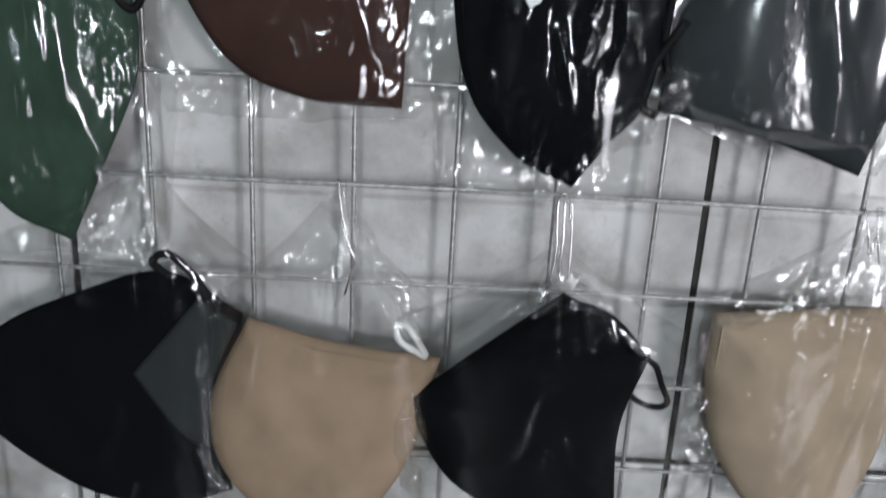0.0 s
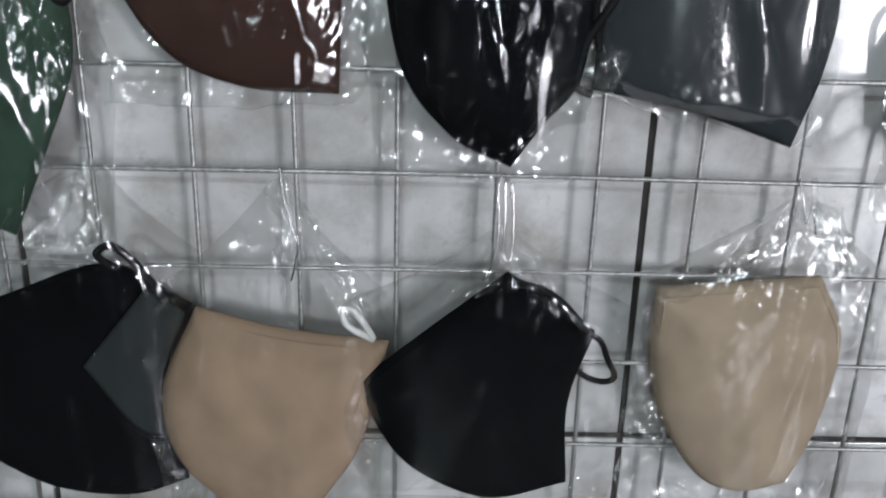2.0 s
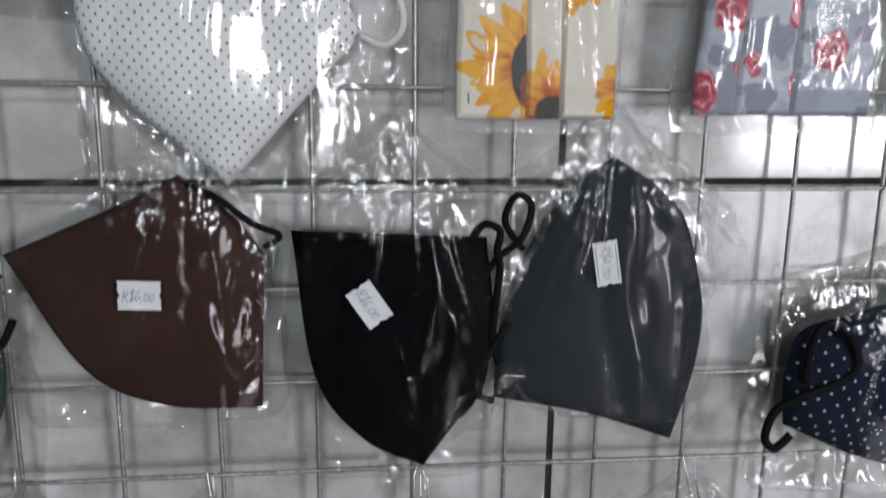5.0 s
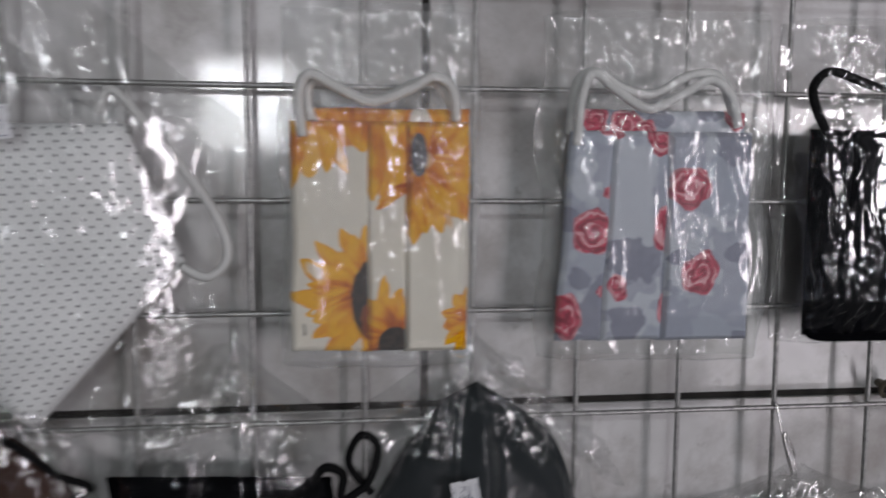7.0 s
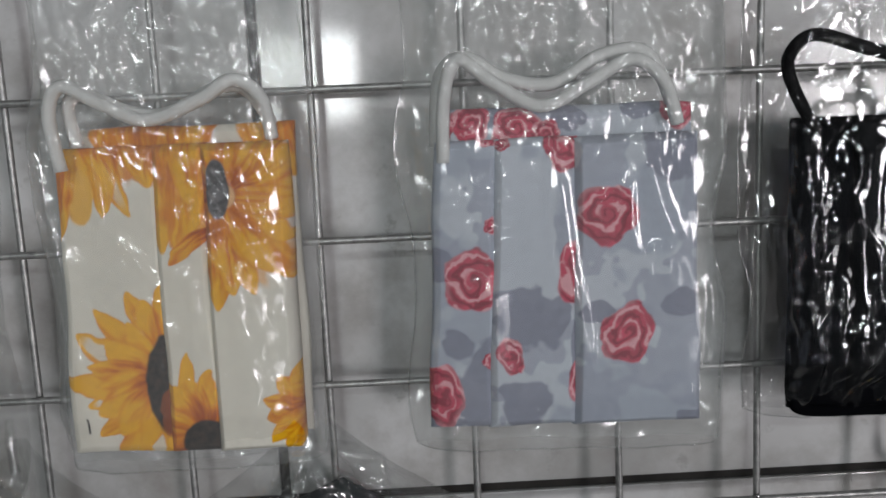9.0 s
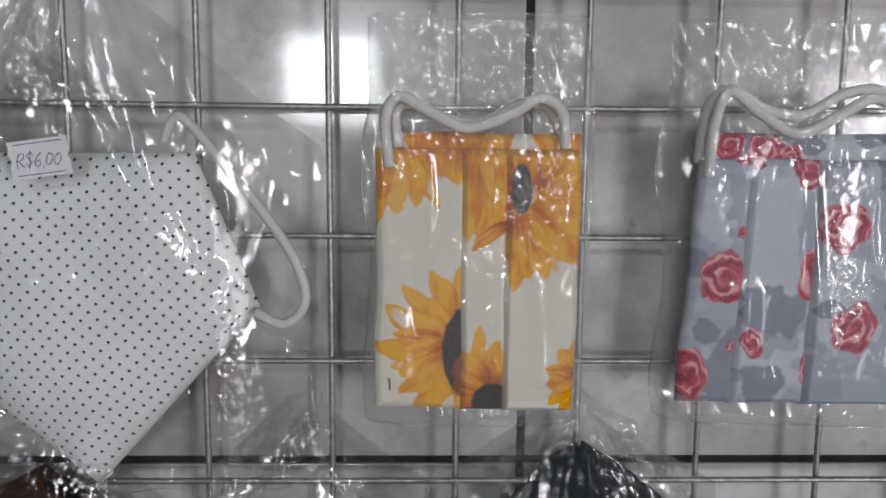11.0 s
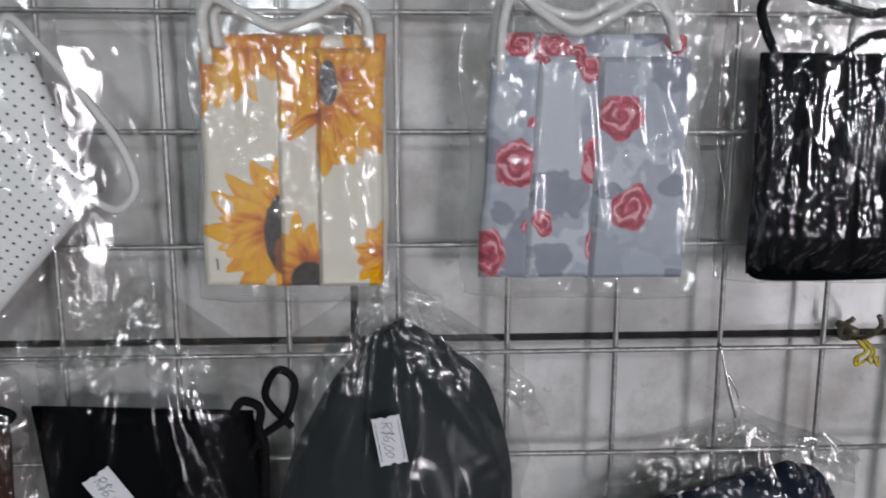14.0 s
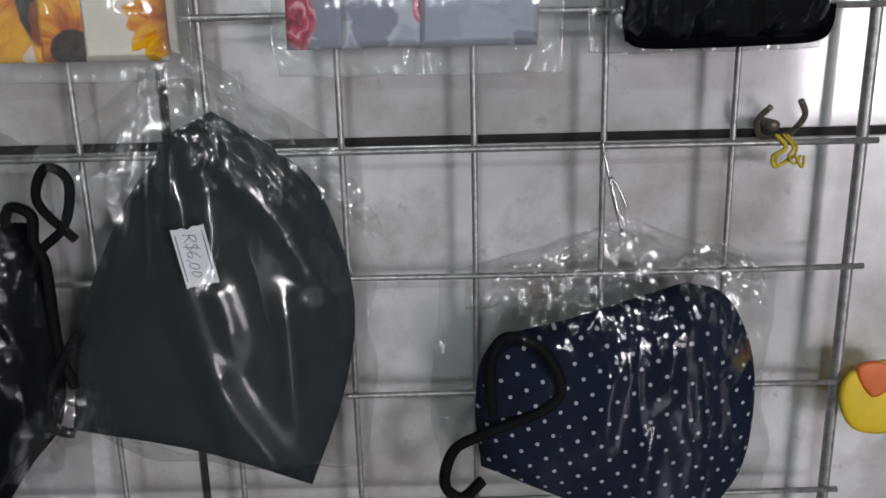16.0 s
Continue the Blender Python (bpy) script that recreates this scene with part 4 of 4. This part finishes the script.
black_pleat = pleated("folded black cotton mask with black ear loops in a crinkled bag", 3.06, 4.43, 0.77, 2.66, (3.45, 3.95), BLACK, 0.26, 2.68, CORD_B,
                      [[(3.2, 2.6, 0.34), (3.05, 2.85, 0.36), (3.0, 3.05, 0.38), (3.15, 3.18, 0.40), (3.5, 3.08, 0.40), (3.9, 2.98, 0.40), (4.2, 3.0, 0.38), (4.38, 2.6, 0.34)],
                       [(3.75, 2.6, 0.30), (3.85, 2.74, 0.32), (4.05, 2.82, 0.34), (4.3, 2.78, 0.32), (4.4, 2.6, 0.3)]])
v, f = tube(curve_points([P(3.07, 0.98, 0.33), P(3.08, 0.84, 0.34), P(3.16, 0.77, 0.35), P(3.5, 0.76, 0.37), P(4.0, 0.77, 0.40), P(4.34, 0.79, 0.42), P(4.42, 0.86, 0.42), P(4.43, 1.0, 0.42)], 8), 0.0021, 8)
mesh_part("hem", v, f, BLACK, black_pleat, "thick rolled hem")
bag("heavily crinkled clear plastic bag round a black mask", (3.7, 3.65), 3.6, 2.86, 4.52, 0.70, 0.46, 12.2, gather=False, film=FILM_CRINKLED, crumple=0.03, folds=2, creases=12, slack=0.3, lean=0.10, streaks=((3.42, 2.5, 3.2, 1.9), (3.3, 1.8, 3.22, 0.95), (3.66, 1.9, 3.6, 0.9), (3.86, 2.3, 3.8, 0.9), (4.05, 2.5, 4.12, 1.2), (4.3, 2.4, 4.26, 0.95), (3.1, 2.3, 3.02, 1.2)), crushed=((3.08, 1.5, 0.22, 0.9, 1.0), (3.15, 1.05, 0.30, 0.35, 1.0), (3.62, 1.35, 0.20, 0.7, 1.0), (4.15, 1.25, 0.32, 0.55, 0.9), (3.6, 0.85, 0.8, 0.16, 0.6), (3.6, 3.2, 0.8, 0.3, 0.7)))

blue = folded_mask("navy blue cotton face mask in a clear bag", [(-7.4, 2.5, 0), (-5.9, 2.75, 0), (-5.0, 2.4, 1), (-5.02, 1.8, 1), (-6.0, 1.85, 0), (-7.2, 1.7, 0)], BLUE, 0.16, 0.2, 21.0)
bag("clear plastic bag round a navy blue mask", (-6.4, 3.9), 2.9, -7.6, -4.95, 1.6, 0.5, 23.0)

card = thing("packaged_card", "white product card with a red header strip", "card pack")
part("card", box(-6.7 * C, -5.80 * C, -0.009, -0.006, UP + 2.72 * C, UP + 3.14 * C, 0.0006), PAPER, card)
part("header", box(-6.7 * C, -5.80 * C, -0.0092, -0.006, UP + 3.14 * C + 0.0002, UP + 3.4 * C, 0.0006), RED_CARD, card, "red printed header strip")

# ---- middle row of masks ----
folded_mask("bottle green cotton face mask in a glossy clear bag", [(-7.0, -0.7, 0), (-6.1, -1.2, 0), (-5.98, -1.95, 0), (-6.32, -2.8, 0), (-6.72, -3.66, 1), (-7.4, -3.3, 0), (-8.0, -2.2, 0)], GREEN, 0.2, 0.24, 31.0, 0.08, (5.0, 0.04))
bag("glossy clear plastic bag round a green mask", (-6.9, 0.1), -0.9, -7.9, -5.72, -3.8, 0.55, 33.0, 1.6, 8, crumple=0.06, crisp=0.1, creases=12, streaks=((-6.5, -1.2, -6.42, -2.6), (-6.9, -1.6, -6.75, -2.9), (-6.25, -1.3, -6.2, -2.2)), crushed=((-5.95, -1.6, 0.30, 1.1, 0.9), (-7.0, -3.0, 0.5, 0.5, 0.8)))

brown = folded_mask("dark brown cotton face mask in a clear bag", [(-5.92, -0.60, 1), (-4.95, -0.18, 0), (-4.27, 0.16, 1), (-3.78, -0.22, 0), (-3.48, -0.62, 1), (-3.52, -1.5, 0), (-3.55, -2.23, 1), (-4.5, -2.17, 0), (-5.25, -1.78, 0)], BROWN, 0.08, 0.2, 41.0, 0.05)
loop([(-4.15, 0.1, 0.3), (-3.85, -0.02, 0.4), (-3.55, -0.25, 0.42), (-3.3, -0.38, 0.38), (-3.45, -0.5, 0.34)], 0.0017, CORD_B, brown)
loop([(-5.9, -0.75, 0.25), (-6.05, -0.95, 0.3), (-6.1, -1.3, 0.32), (-5.95, -1.45, 0.3), (-5.82, -1.2, 0.25)], 0.0019, CORD_B, brown)
price_tag(-4.61, -0.94, 0.38, 2, 0.40, 0.28, lines=False)
hung = bag("clear plastic bag gathered at the top round brown mask", (-4.05, 0.62), -0.1, -5.98, -3.3, -2.34, 0.38, 43.0, 1.2, 3, slack=0.6, creases=8, streaks=((-5.12, -0.7, -5.32, -1.8), (-4.05, -0.9, -3.68, -2.05), (-4.55, -1.0, -4.95, -1.6)), crushed=((-3.42, -1.2, 0.16, 0.6, 0.6), (-5.75, -0.95, 0.3, 0.25, 0.7)))
film_strand(hung, [(-4.0,0.55,0.3), (-3.75,0.05,0.4), (-3.5,-0.3,0.45), (-3.36,-0.9,0.45)], 0.20, 2)

black_b = folded_mask("black cotton face mask inside a clear gathered bag", [(-3.2, -0.36, 1), (-2.2, -0.40, 0), (-1.30, -0.44, 1), (-1.22, -1.2, 0), (-1.30, -2.02, 0), (-1.62, -2.45, 0), (-1.91, -2.86, 1), (-2.5, -2.56, 0), (-3.0, -1.85, 0)], BLACK, 0.24, 0.24, 51.0, 0.06, (4.5, 0.03))
loop([(-1.45, -0.42, 0.35), (-1.35, -0.28, 0.42), (-1.2, -0.34, 0.44), (-1.22, -0.55, 0.42), (-1.18, -0.75, 0.38), (-1.22, -1.4, 0.3), (-1.15, -1.75, 0.28)], 0.002, CORD_B, black_b)
price_tag(-2.46, -1.02, 0.56, 56, 0.42, 0.27, lines=False)
hung = bag("clear plastic bag gathered at the top round black mask", (-2.13, 0.75), 0.0, -3.25, -1.12, -2.98, 0.56, 53.0, 1.5, 6, slack=0.5, creases=8, round_front=4.0, streaks=((-1.78, -0.7, -2.12, -1.9), (-2.2, -1.3, -2.05, -2.2), (-1.6, -1.0, -1.72, -1.8)), crushed=((-2.1, -2.85, 0.4, 0.3, 1.0), (-2.5, -0.1, 0.5, 0.2, 0.9)))
film_strand(hung, [(-2.13,0.7,0.3), (-2.1,0.3,0.42), (-2.0,-0.1,0.5)], 0.20, 3)
film_strand(hung, [(-2.15,0.65,0.3), (-2.5,0.15,0.42), (-3.0,-0.15,0.45)], 0.17, 5)

film_strand(hung, [(-1.8,-2.55,0.4), (-1.45,-2.2,0.5), (-1.15,-1.95,0.55), (-0.9,-1.75,0.5)], 0.26, 55)
film_strand(hung, [(-2.48, -2.68, 0.34), (-2.32, -2.86, 0.36), (-2.1, -3.08, 0.3)], 0.18, 57)
slate = folded_mask("dark slate grey cotton face mask in a clear bag", [(0.04, 0.33, 1), (0.5, 0.03, 0), (0.83, -0.33, 0), (1.04, -1.15, 0), (0.95, -1.84, 0), (0.67, -2.58, 1), (-0.2, -2.3, 0), (-1.2, -2.1, 1), (-1.08, -1.2, 0), (-0.72, -0.42, 0), (-0.28, 0.18, 1)], SLATE, 0.02, 0.2, 61.0, 0.04, (3.6, 0.03), lean=0.22)
loop([(-0.95, -0.55, 0.34), (-1.15, -0.25, 0.42), (-1.05, 0.0, 0.44), (-0.9, -0.1, 0.44), (-0.98, -0.42, 0.42), (-1.2, -0.62, 0.38), (-1.35, -0.85, 0.34)], 0.0018, CORD_B, slate)
loop([(-1.05, -1.3, 0.3), (-1.3, -1.7, 0.34), (-1.35, -2.05, 0.32), (-1.2, -2.15, 0.28)], 0.0021, CORD_B, slate)
price_tag(-0.09, -0.70, 0.33, 80, 0.46, 0.25)
hung = bag("clear plastic bag gathered at the top round slate grey mask", (-0.10, 0.86), 0.05, -1.22, 1.18, -2.42, 0.62, 63.0, 1.5, 3, slack=0.4, creases=0, hem=-0.22, lean=-0.06, round_front=3.4, film=FILM_SCUFFED, streaks=((-0.32, 0.4, -0.74, -0.72), (-0.72, -0.6, -0.98, -1.45), (-0.40, 0.15, -0.64, -1.1), (-0.09, 0.3, 0.11, -0.78), (0.09, -0.7, 0.30, -1.5), (0.0, 0.28, 0.60, -0.42), (-0.84, -0.3, -1.02, -0.8), (0.58, -0.8, 0.67, -2.2)), crushed=((0.1, 0.35, 0.4, 0.3, 0.8), (1.05, -0.5, 0.2, 0.5, 0.8), (-1.0, -2.0, 0.4, 0.35, 0.9), (0.2, -2.35, 0.7, 0.10, 0.6)))
film_strand(hung, [(0.0,0.75,0.4), (0.45,0.3,0.45), (0.9,-0.15,0.5), (1.32,-0.55,0.45)], 0.20, 5)
film_strand(hung, [(-0.12,0.7,0.4), (-0.4,0.3,0.45), (-0.62,-0.1,0.5)], 0.17, 7)
film_strand(hung, [(0.05,0.6,0.45), (0.25,0.2,0.5), (0.6,-0.3,0.5)], 0.17, 9)

navy = folded_mask("navy cotton mask with white polka dots, black loops", [(2.12, -1.5, 0), (2.75, -1.3, 0), (3.62, -1.03, 1), (3.95, -1.17, 0), (4.19, -1.75, 0), (4.16, -2.6, 0), (3.8, -3.2, 1), (2.9, -2.95, 0), (2.02, -2.55, 1), (1.98, -2.0, 0)], NAVY_DOT, 0.24, 0.25, 71.0, 0.05)
loop([(2.1, -2.0, 0.42), (2.08, -1.55, 0.5), (2.2, -1.34, 0.52), (2.45, -1.42, 0.52), (2.62, -1.75, 0.5), (2.5, -1.95, 0.48), (2.05, -2.15, 0.46), (1.8, -2.3, 0.44), (1.72, -2.6, 0.42), (1.85, -2.75, 0.4), (2.02, -2.6, 0.4)], 0.0023, CORD_B, navy)
hung = bag("clear plastic bag on a clip round a dotted mask", (3.12, -0.55), -0.95, 1.62, 4.36, -3.35, 0.58, 73.0, 0.8, 3, slack=0.6, streaks=((3.45, -1.15, 3.35, -1.9), (3.0, -1.4, 2.85, -2.4), (3.75, -1.3, 3.85, -2.2), (3.3, -2.0, 3.15, -2.9)), crushed=((2.6, -0.95, 0.5, 0.24, 1.2), (3.8, -0.98, 0.6, 0.22, 1.2)))
film_strand(hung, [(3.1,-0.62,0.3), (2.7,-0.8,0.45), (2.5,-0.95,0.5)], 0.20, 8)
film_strand(hung, [(3.15,-0.62,0.3), (3.7,-0.85,0.45), (4.2,-0.95,0.45)], 0.17, 10)
film_strand(hung, [(1.9,-1.15,0.4), (2.3,-1.0,0.5), (2.7,-0.92,0.55)], 0.26, 71)
film_strand(hung, [(3.4,-0.85,0.5), (3.8,-0.92,0.55), (4.15,-1.15,0.5)], 0.26, 73)
bent_clip([(2.97, 0.06, 0.06), (3.0, -0.12, 0.10), (3.06, -0.4, 0.12), (3.13, -0.64, 0.14), (3.08, -0.45, 0.14), (3.03, -0.22, 0.12), (3.12, -0.36, 0.12), (3.16, -0.46, 0.12)])

# ---- lower row of masks ----
c0 = folded_mask("black cotton face mask with a turned-down flap", [(-7.7, -4.75, 0), (-6.7, -4.22, 0), (-5.85, -3.98, 0), (-5.09, -4.39, 1), (-5.36, -5.0, 0), (-5.42, -5.6, 0), (-5.26, -6.46, 1), (-5.95, -6.68, 0), (-6.95, -6.5, 0), (-8.0, -5.6, 0)], BLACK, 0.1, 0.16, 81.0, 0.05)
v, f = cushion([(-5.48, -4.17, 1), (-5.10, -4.42, 1), (-5.37, -5.1, 0), (-5.40, -5.85, 1), (-5.72, -5.7, 0), (-6.18, -5.02, 1)], 0.29, 0.05, 82.0, 0.03, 8)
mesh_part("flap", v, f, SLATE_D, c0, "dark grey turned-down flap")
loop([(-5.75, -3.95, 0.3), (-5.9, -3.8, 0.34), (-5.75, -3.7, 0.36), (-5.55, -3.85, 0.36), (-5.38, -4.1, 0.34), (-5.3, -4.3, 0.3)], 0.002, CORD_B, c0)
hung = bag("clear plastic bag round a black mask with a flap", (-6.0, -2.95), -3.85, -8.0, -5.0, -6.8, 0.46, 83.0, 0.9, 2, slack=0.4, round_front=7.0, crushed=((-6.1, -3.6, 0.5, 0.35, 1.0), (-5.2, -6.4, 0.35, 0.3, 1.0)))
film_strand(hung, [(-6.0,-2.95,0.25), (-5.95,-3.4,0.35), (-6.05,-3.75,0.4)], 0.20, 10)
film_strand(hung, [(-6.05,-3.0,0.25), (-6.4,-3.6,0.35), (-6.9,-4.2,0.35)], 0.17, 12)

c1 = folded_mask("beige cotton face mask with a pointed lower tip", [(-5.0, -4.36, 1), (-4.1, -4.58, 0), (-3.06, -4.69, 1), (-3.2, -5.35, 0), (-3.41, -6.03, 0), (-3.85, -6.7, 0), (-4.22, -7.2, 1), (-4.8, -6.68, 0), (-5.31, -6.08, 0), (-5.41, -5.3, 0)], BEIGE, 0.26, 0.22, 91.0, 0.10)
loop([(-3.2, -4.62, 0.4), (-3.45, -4.45, 0.46), (-3.5, -4.28, 0.46), (-3.38, -4.3, 0.46), (-3.2, -4.6, 0.42)], 0.0018, CORD_W, c1)
hung = hung_c1 = bag("clear plastic bag round a beige mask", (-4.07, -3.1), -4.3, -5.46, -2.98, -7.28, 0.58, 93.0, 1.6, 1, slack=0.4, creases=5, round_front=7.0, streaks=((-4.0, -3.3, -3.2, -4.6), (-4.05, -3.4, -4.1, -4.5)))
film_strand(hung, [(-4.1,-3.0,0.2), (-4.08,-3.3,0.3), (-4.02,-3.7,0.36), (-4.12,-4.15,0.4)], 0.20, 12)
film_strand(hung, [(-4.05,-3.1,0.22), (-3.8,-3.55,0.4), (-3.45,-4.1,0.5), (-3.15,-4.62,0.52)], 0.17, 14)
bent_clip([(-4.14, -2.94, 0.08), (-4.1, -3.2, 0.14), (-4.02, -3.55, 0.18), (-3.96, -3.7, 0.18), (-4.0, -3.9, 0.18), (-4.05, -4.1, 0.16)])

c2 = folded_mask("black cotton mask hung by a wire clip, black loops", [(-1.89, -3.88, 1), (-1.45, -4.15, 0), (-0.98, -4.49, 1), (-1.2, -5.3, 0), (-1.15, -6.25, 1), (-2.0, -6.46, 0), (-2.8, -6.1, 0), (-3.2, -5.55, 0), (-3.34, -5.08, 1), (-2.65, -4.5, 0)], BLACK, 0.36, 0.22, 101.0, 0.06)
loop([(-1.02, -4.5, 0.45), (-0.90, -4.62, 0.36), (-0.80, -4.85, 0.28), (-0.70, -5.06, 0.22), (-0.80, -5.13, 0.22), (-1.0, -5.06, 0.26), (-1.18, -4.9, 0.34)], 0.0016, CORD_B, c2)
loop([(-1.85, -3.92, 0.55), (-1.6, -3.95, 0.62), (-1.35, -4.12, 0.62), (-1.1, -4.42, 0.58)], 0.002, CORD_B, c2)
hung = bag("clear plastic bag on a clip round a black mask", (-1.95, -3.55), -4.3, -3.44, -0.55, -6.6, 0.66, 103.0, 0.7, 1, slack=0.3, creases=4, round_front=7.0, crumple=0.012)
film_strand(hung, [(-1.95,-3.6,0.3), (-2.05,-3.85,0.45), (-2.2,-4.1,0.5)], 0.20, 14)
film_strand(hung, [(-1.9,-3.6,0.3), (-1.5,-4.0,0.62), (-1.1,-4.42,0.66)], 0.08, 16)
bent_clip([(-1.88, -3.2, 0.16), (-1.88, -3.06, 0.10), (-1.95, -2.97, 0.06), (-2.0, -3.1, 0.12), (-1.98, -3.5, 0.16), (-2.02, -3.82, 0.18), (-2.1, -4.05, 0.18)])
bent_clip([(-1.93, -3.02, 0.08), (-1.92, -3.4, 0.14), (-1.93, -3.76, 0.16), (-1.84, -3.8, 0.16), (-1.84, -3.3, 0.12), (-1.86, -3.05, 0.08)])

c3 = folded_mask("sand coloured cotton face mask, in a clear bag", [(-0.37, -4.06, 1), (0.5, -3.98, 0), (1.28, -3.90, 1), (1.6, -4.6, 0), (1.5, -5.6, 0), (1.27, -6.3, 1), (0.75, -6.42, 0), (0.28, -6.2, 0), (-0.18, -5.5, 0), (-0.36, -4.75, 0)], SAND, 0.22, 0.26, 111.0, 0.09)
hung = bag("clear plastic bag with crumpled lower edge, sand mask inside", (1.1, -3.08), -3.95, -0.5, 2.05, -6.72, 0.56, 113.0, 1.3, 2, slack=0.4, round_front=6.0, crumple=0.05, creases=8, streaks=((1.45, -3.95, 1.42, -4.6), (0.35, -3.95, 0.6, -4.15), (1.35, -5.3, 1.28, -5.8)), crushed=((0.7, -6.5, 0.9, 0.25, 1.3), (-0.1, -4.6, 0.3, 0.5, 0.8)))
film_strand(hung, [(1.1,-3.1,0.2), (1.15,-3.4,0.35), (1.3,-3.8,0.45)], 0.20, 16)
film_strand(hung, [(1.05,-3.1,0.2), (0.6,-3.55,0.35), (0.0,-3.95,0.45), (-0.45,-4.15,0.4)], 0.17, 18)
film_strand(hung, [(1.15,-3.15,0.2), (1.5,-3.8,0.4), (1.85,-4.6,0.4)], 0.17, 20)
film_strand(hung, [(-0.42,-4.15,0.4), (-0.5,-4.8,0.42), (-0.4,-5.4,0.4), (-0.1,-5.95,0.4)], 0.22, 22)
film_strand(hung, [(-0.05,-6.25,0.35), (0.35,-6.5,0.45), (0.9,-6.62,0.45), (1.5,-6.5,0.4)], 0.30, 24)
bent_clip([(0.98, -2.95, 0.06), (1.02, -3.15, 0.12), (1.08, -3.4, 0.14), (1.12, -3.2, 0.12), (1.2, -3.5, 0.12)])

for way, wide, k in (([(-3.32, -4.9, 0.5), (-3.38, -5.4, 0.56), (-3.3, -5.9, 0.56), (-3.2, -6.35, 0.5)], 0.16, 41), ([(-5.5, -5.75, 0.5), (-5.35, -6.05, 0.55), (-5.2, -6.35, 0.52)], 0.16, 42)):
    film_strand(hung_c1, way, wide, k, 4)

# ---- small things ----
def cable():
    pts = [P(-9.5, -8.6, 0.15), P(-7.6, -7.95, 0.18), P(-7.0, -7.47, 0.22), P(-6.5, -7.33, 0.22), P(-5.8, -7.29, 0.22), P(-4.6, -7.28, 0.22), P(-3.3, -7.24, 0.22), P(-2.1, -7.19, 0.22),
           P(-1.5, -7.12, 0.22), P(-0.85, -7.11, 0.22), P(-0.2, -7.14, 0.22), P(0.45, -7.17, 0.22), P(1.2, -7.12, 0.22), P(2.1, -7.08, 0.22), P(3.4, -7.1, 0.22), P(5.2, -7.2, 0.2), P(8, -7.3, -0.05)]
    v, f = tube(curve_points(pts, 6), 0.0031, 10)
    tagged(mesh_part("electric_cable", v, f, CABLE), "cream electric cable tied along the rack's lower bar", "cable")
    tie = thing("cable_tie", "twisted pale wire tie holding cable to the rack", "cable tie")
    for dx in (0.0, 0.07):
        v, f = tube(curve_points([P(-2.22 + dx, -6.96, 0.1), P(-2.16 + dx * 0.5, -7.05, 0.28), P(-2.10, -7.2, 0.32), P(-2.07 - dx, -7.34, 0.2), P(-2.1, -7.2, 0.1)], 6), 0.0009, 6)
        mesh_part("wire", v, f, CABLE, tie)


cable()


def nail_hook():
    ob = thing("wall_hook", "bent steel hook with yellow string on the tiled wall", "hook")
    v, f = tube(curve_points([P(4.25, 0.27, 0.02), P(4.2, 0.15, -0.1), P(4.28, 0.02, -0.2), P(4.4, 0.0, -0.25), P(4.46, 0.05, -0.1), P(4.5, 0.2, 0.05), P(4.43, 0.32, 0.12)], 7), 0.0012, 8)
    mesh_part("hook", v, f, RUSTY, ob)
    v, f = tube([P(4.32, 0.12, -0.33), P(4.32, 0.12, -0.05)], 0.0022, 10)
    mesh_part("screw_eye", v, f, RUSTY, ob)
    rng = random.Random(8)
    for i in range(5):
        a = rng.uniform(-0.05, 0.05)
        v, f = tube(curve_points([P(4.34 + a, 0.06, 0.02), P(4.40 + a, -0.03, 0.08), P(4.36 + a * 2, -0.1, 0.06), P(4.42 + a * 2.4, -0.15 - abs(a), 0.02), P(4.50 + a, -0.11, 0.0)], 5), 0.0006, 6)
        mesh_part("string", v, f, STRING, ob)


nail_hook()


def yellow_tag():
    ob = thing("yellow_card_tag", "round yellow printed card in clear film beside the rack", "card tag")
    v, f = cushion([(5.0, -2.1, 0), (5.09, -1.88, 0), (5.5, -1.80, 0), (5.75, -2.1, 0), (5.5, -2.42, 0), (5.14, -2.4, 0)], 0.075, 0.02, 5.0, 0.01, 8)
    mesh_part("card", v, f, YELLOW, ob)
    v, f = cushion([(5.1, -1.85, 0), (5.3, -1.8, 0), (5.45, -1.95, 0), (5.25, -2.1, 0)], 0.10, 0.006, 6.0, 0.0, 5)
    mesh_part("printed_patch", v, f, ORANGE, ob, "orange printed patch")


yellow_tag()
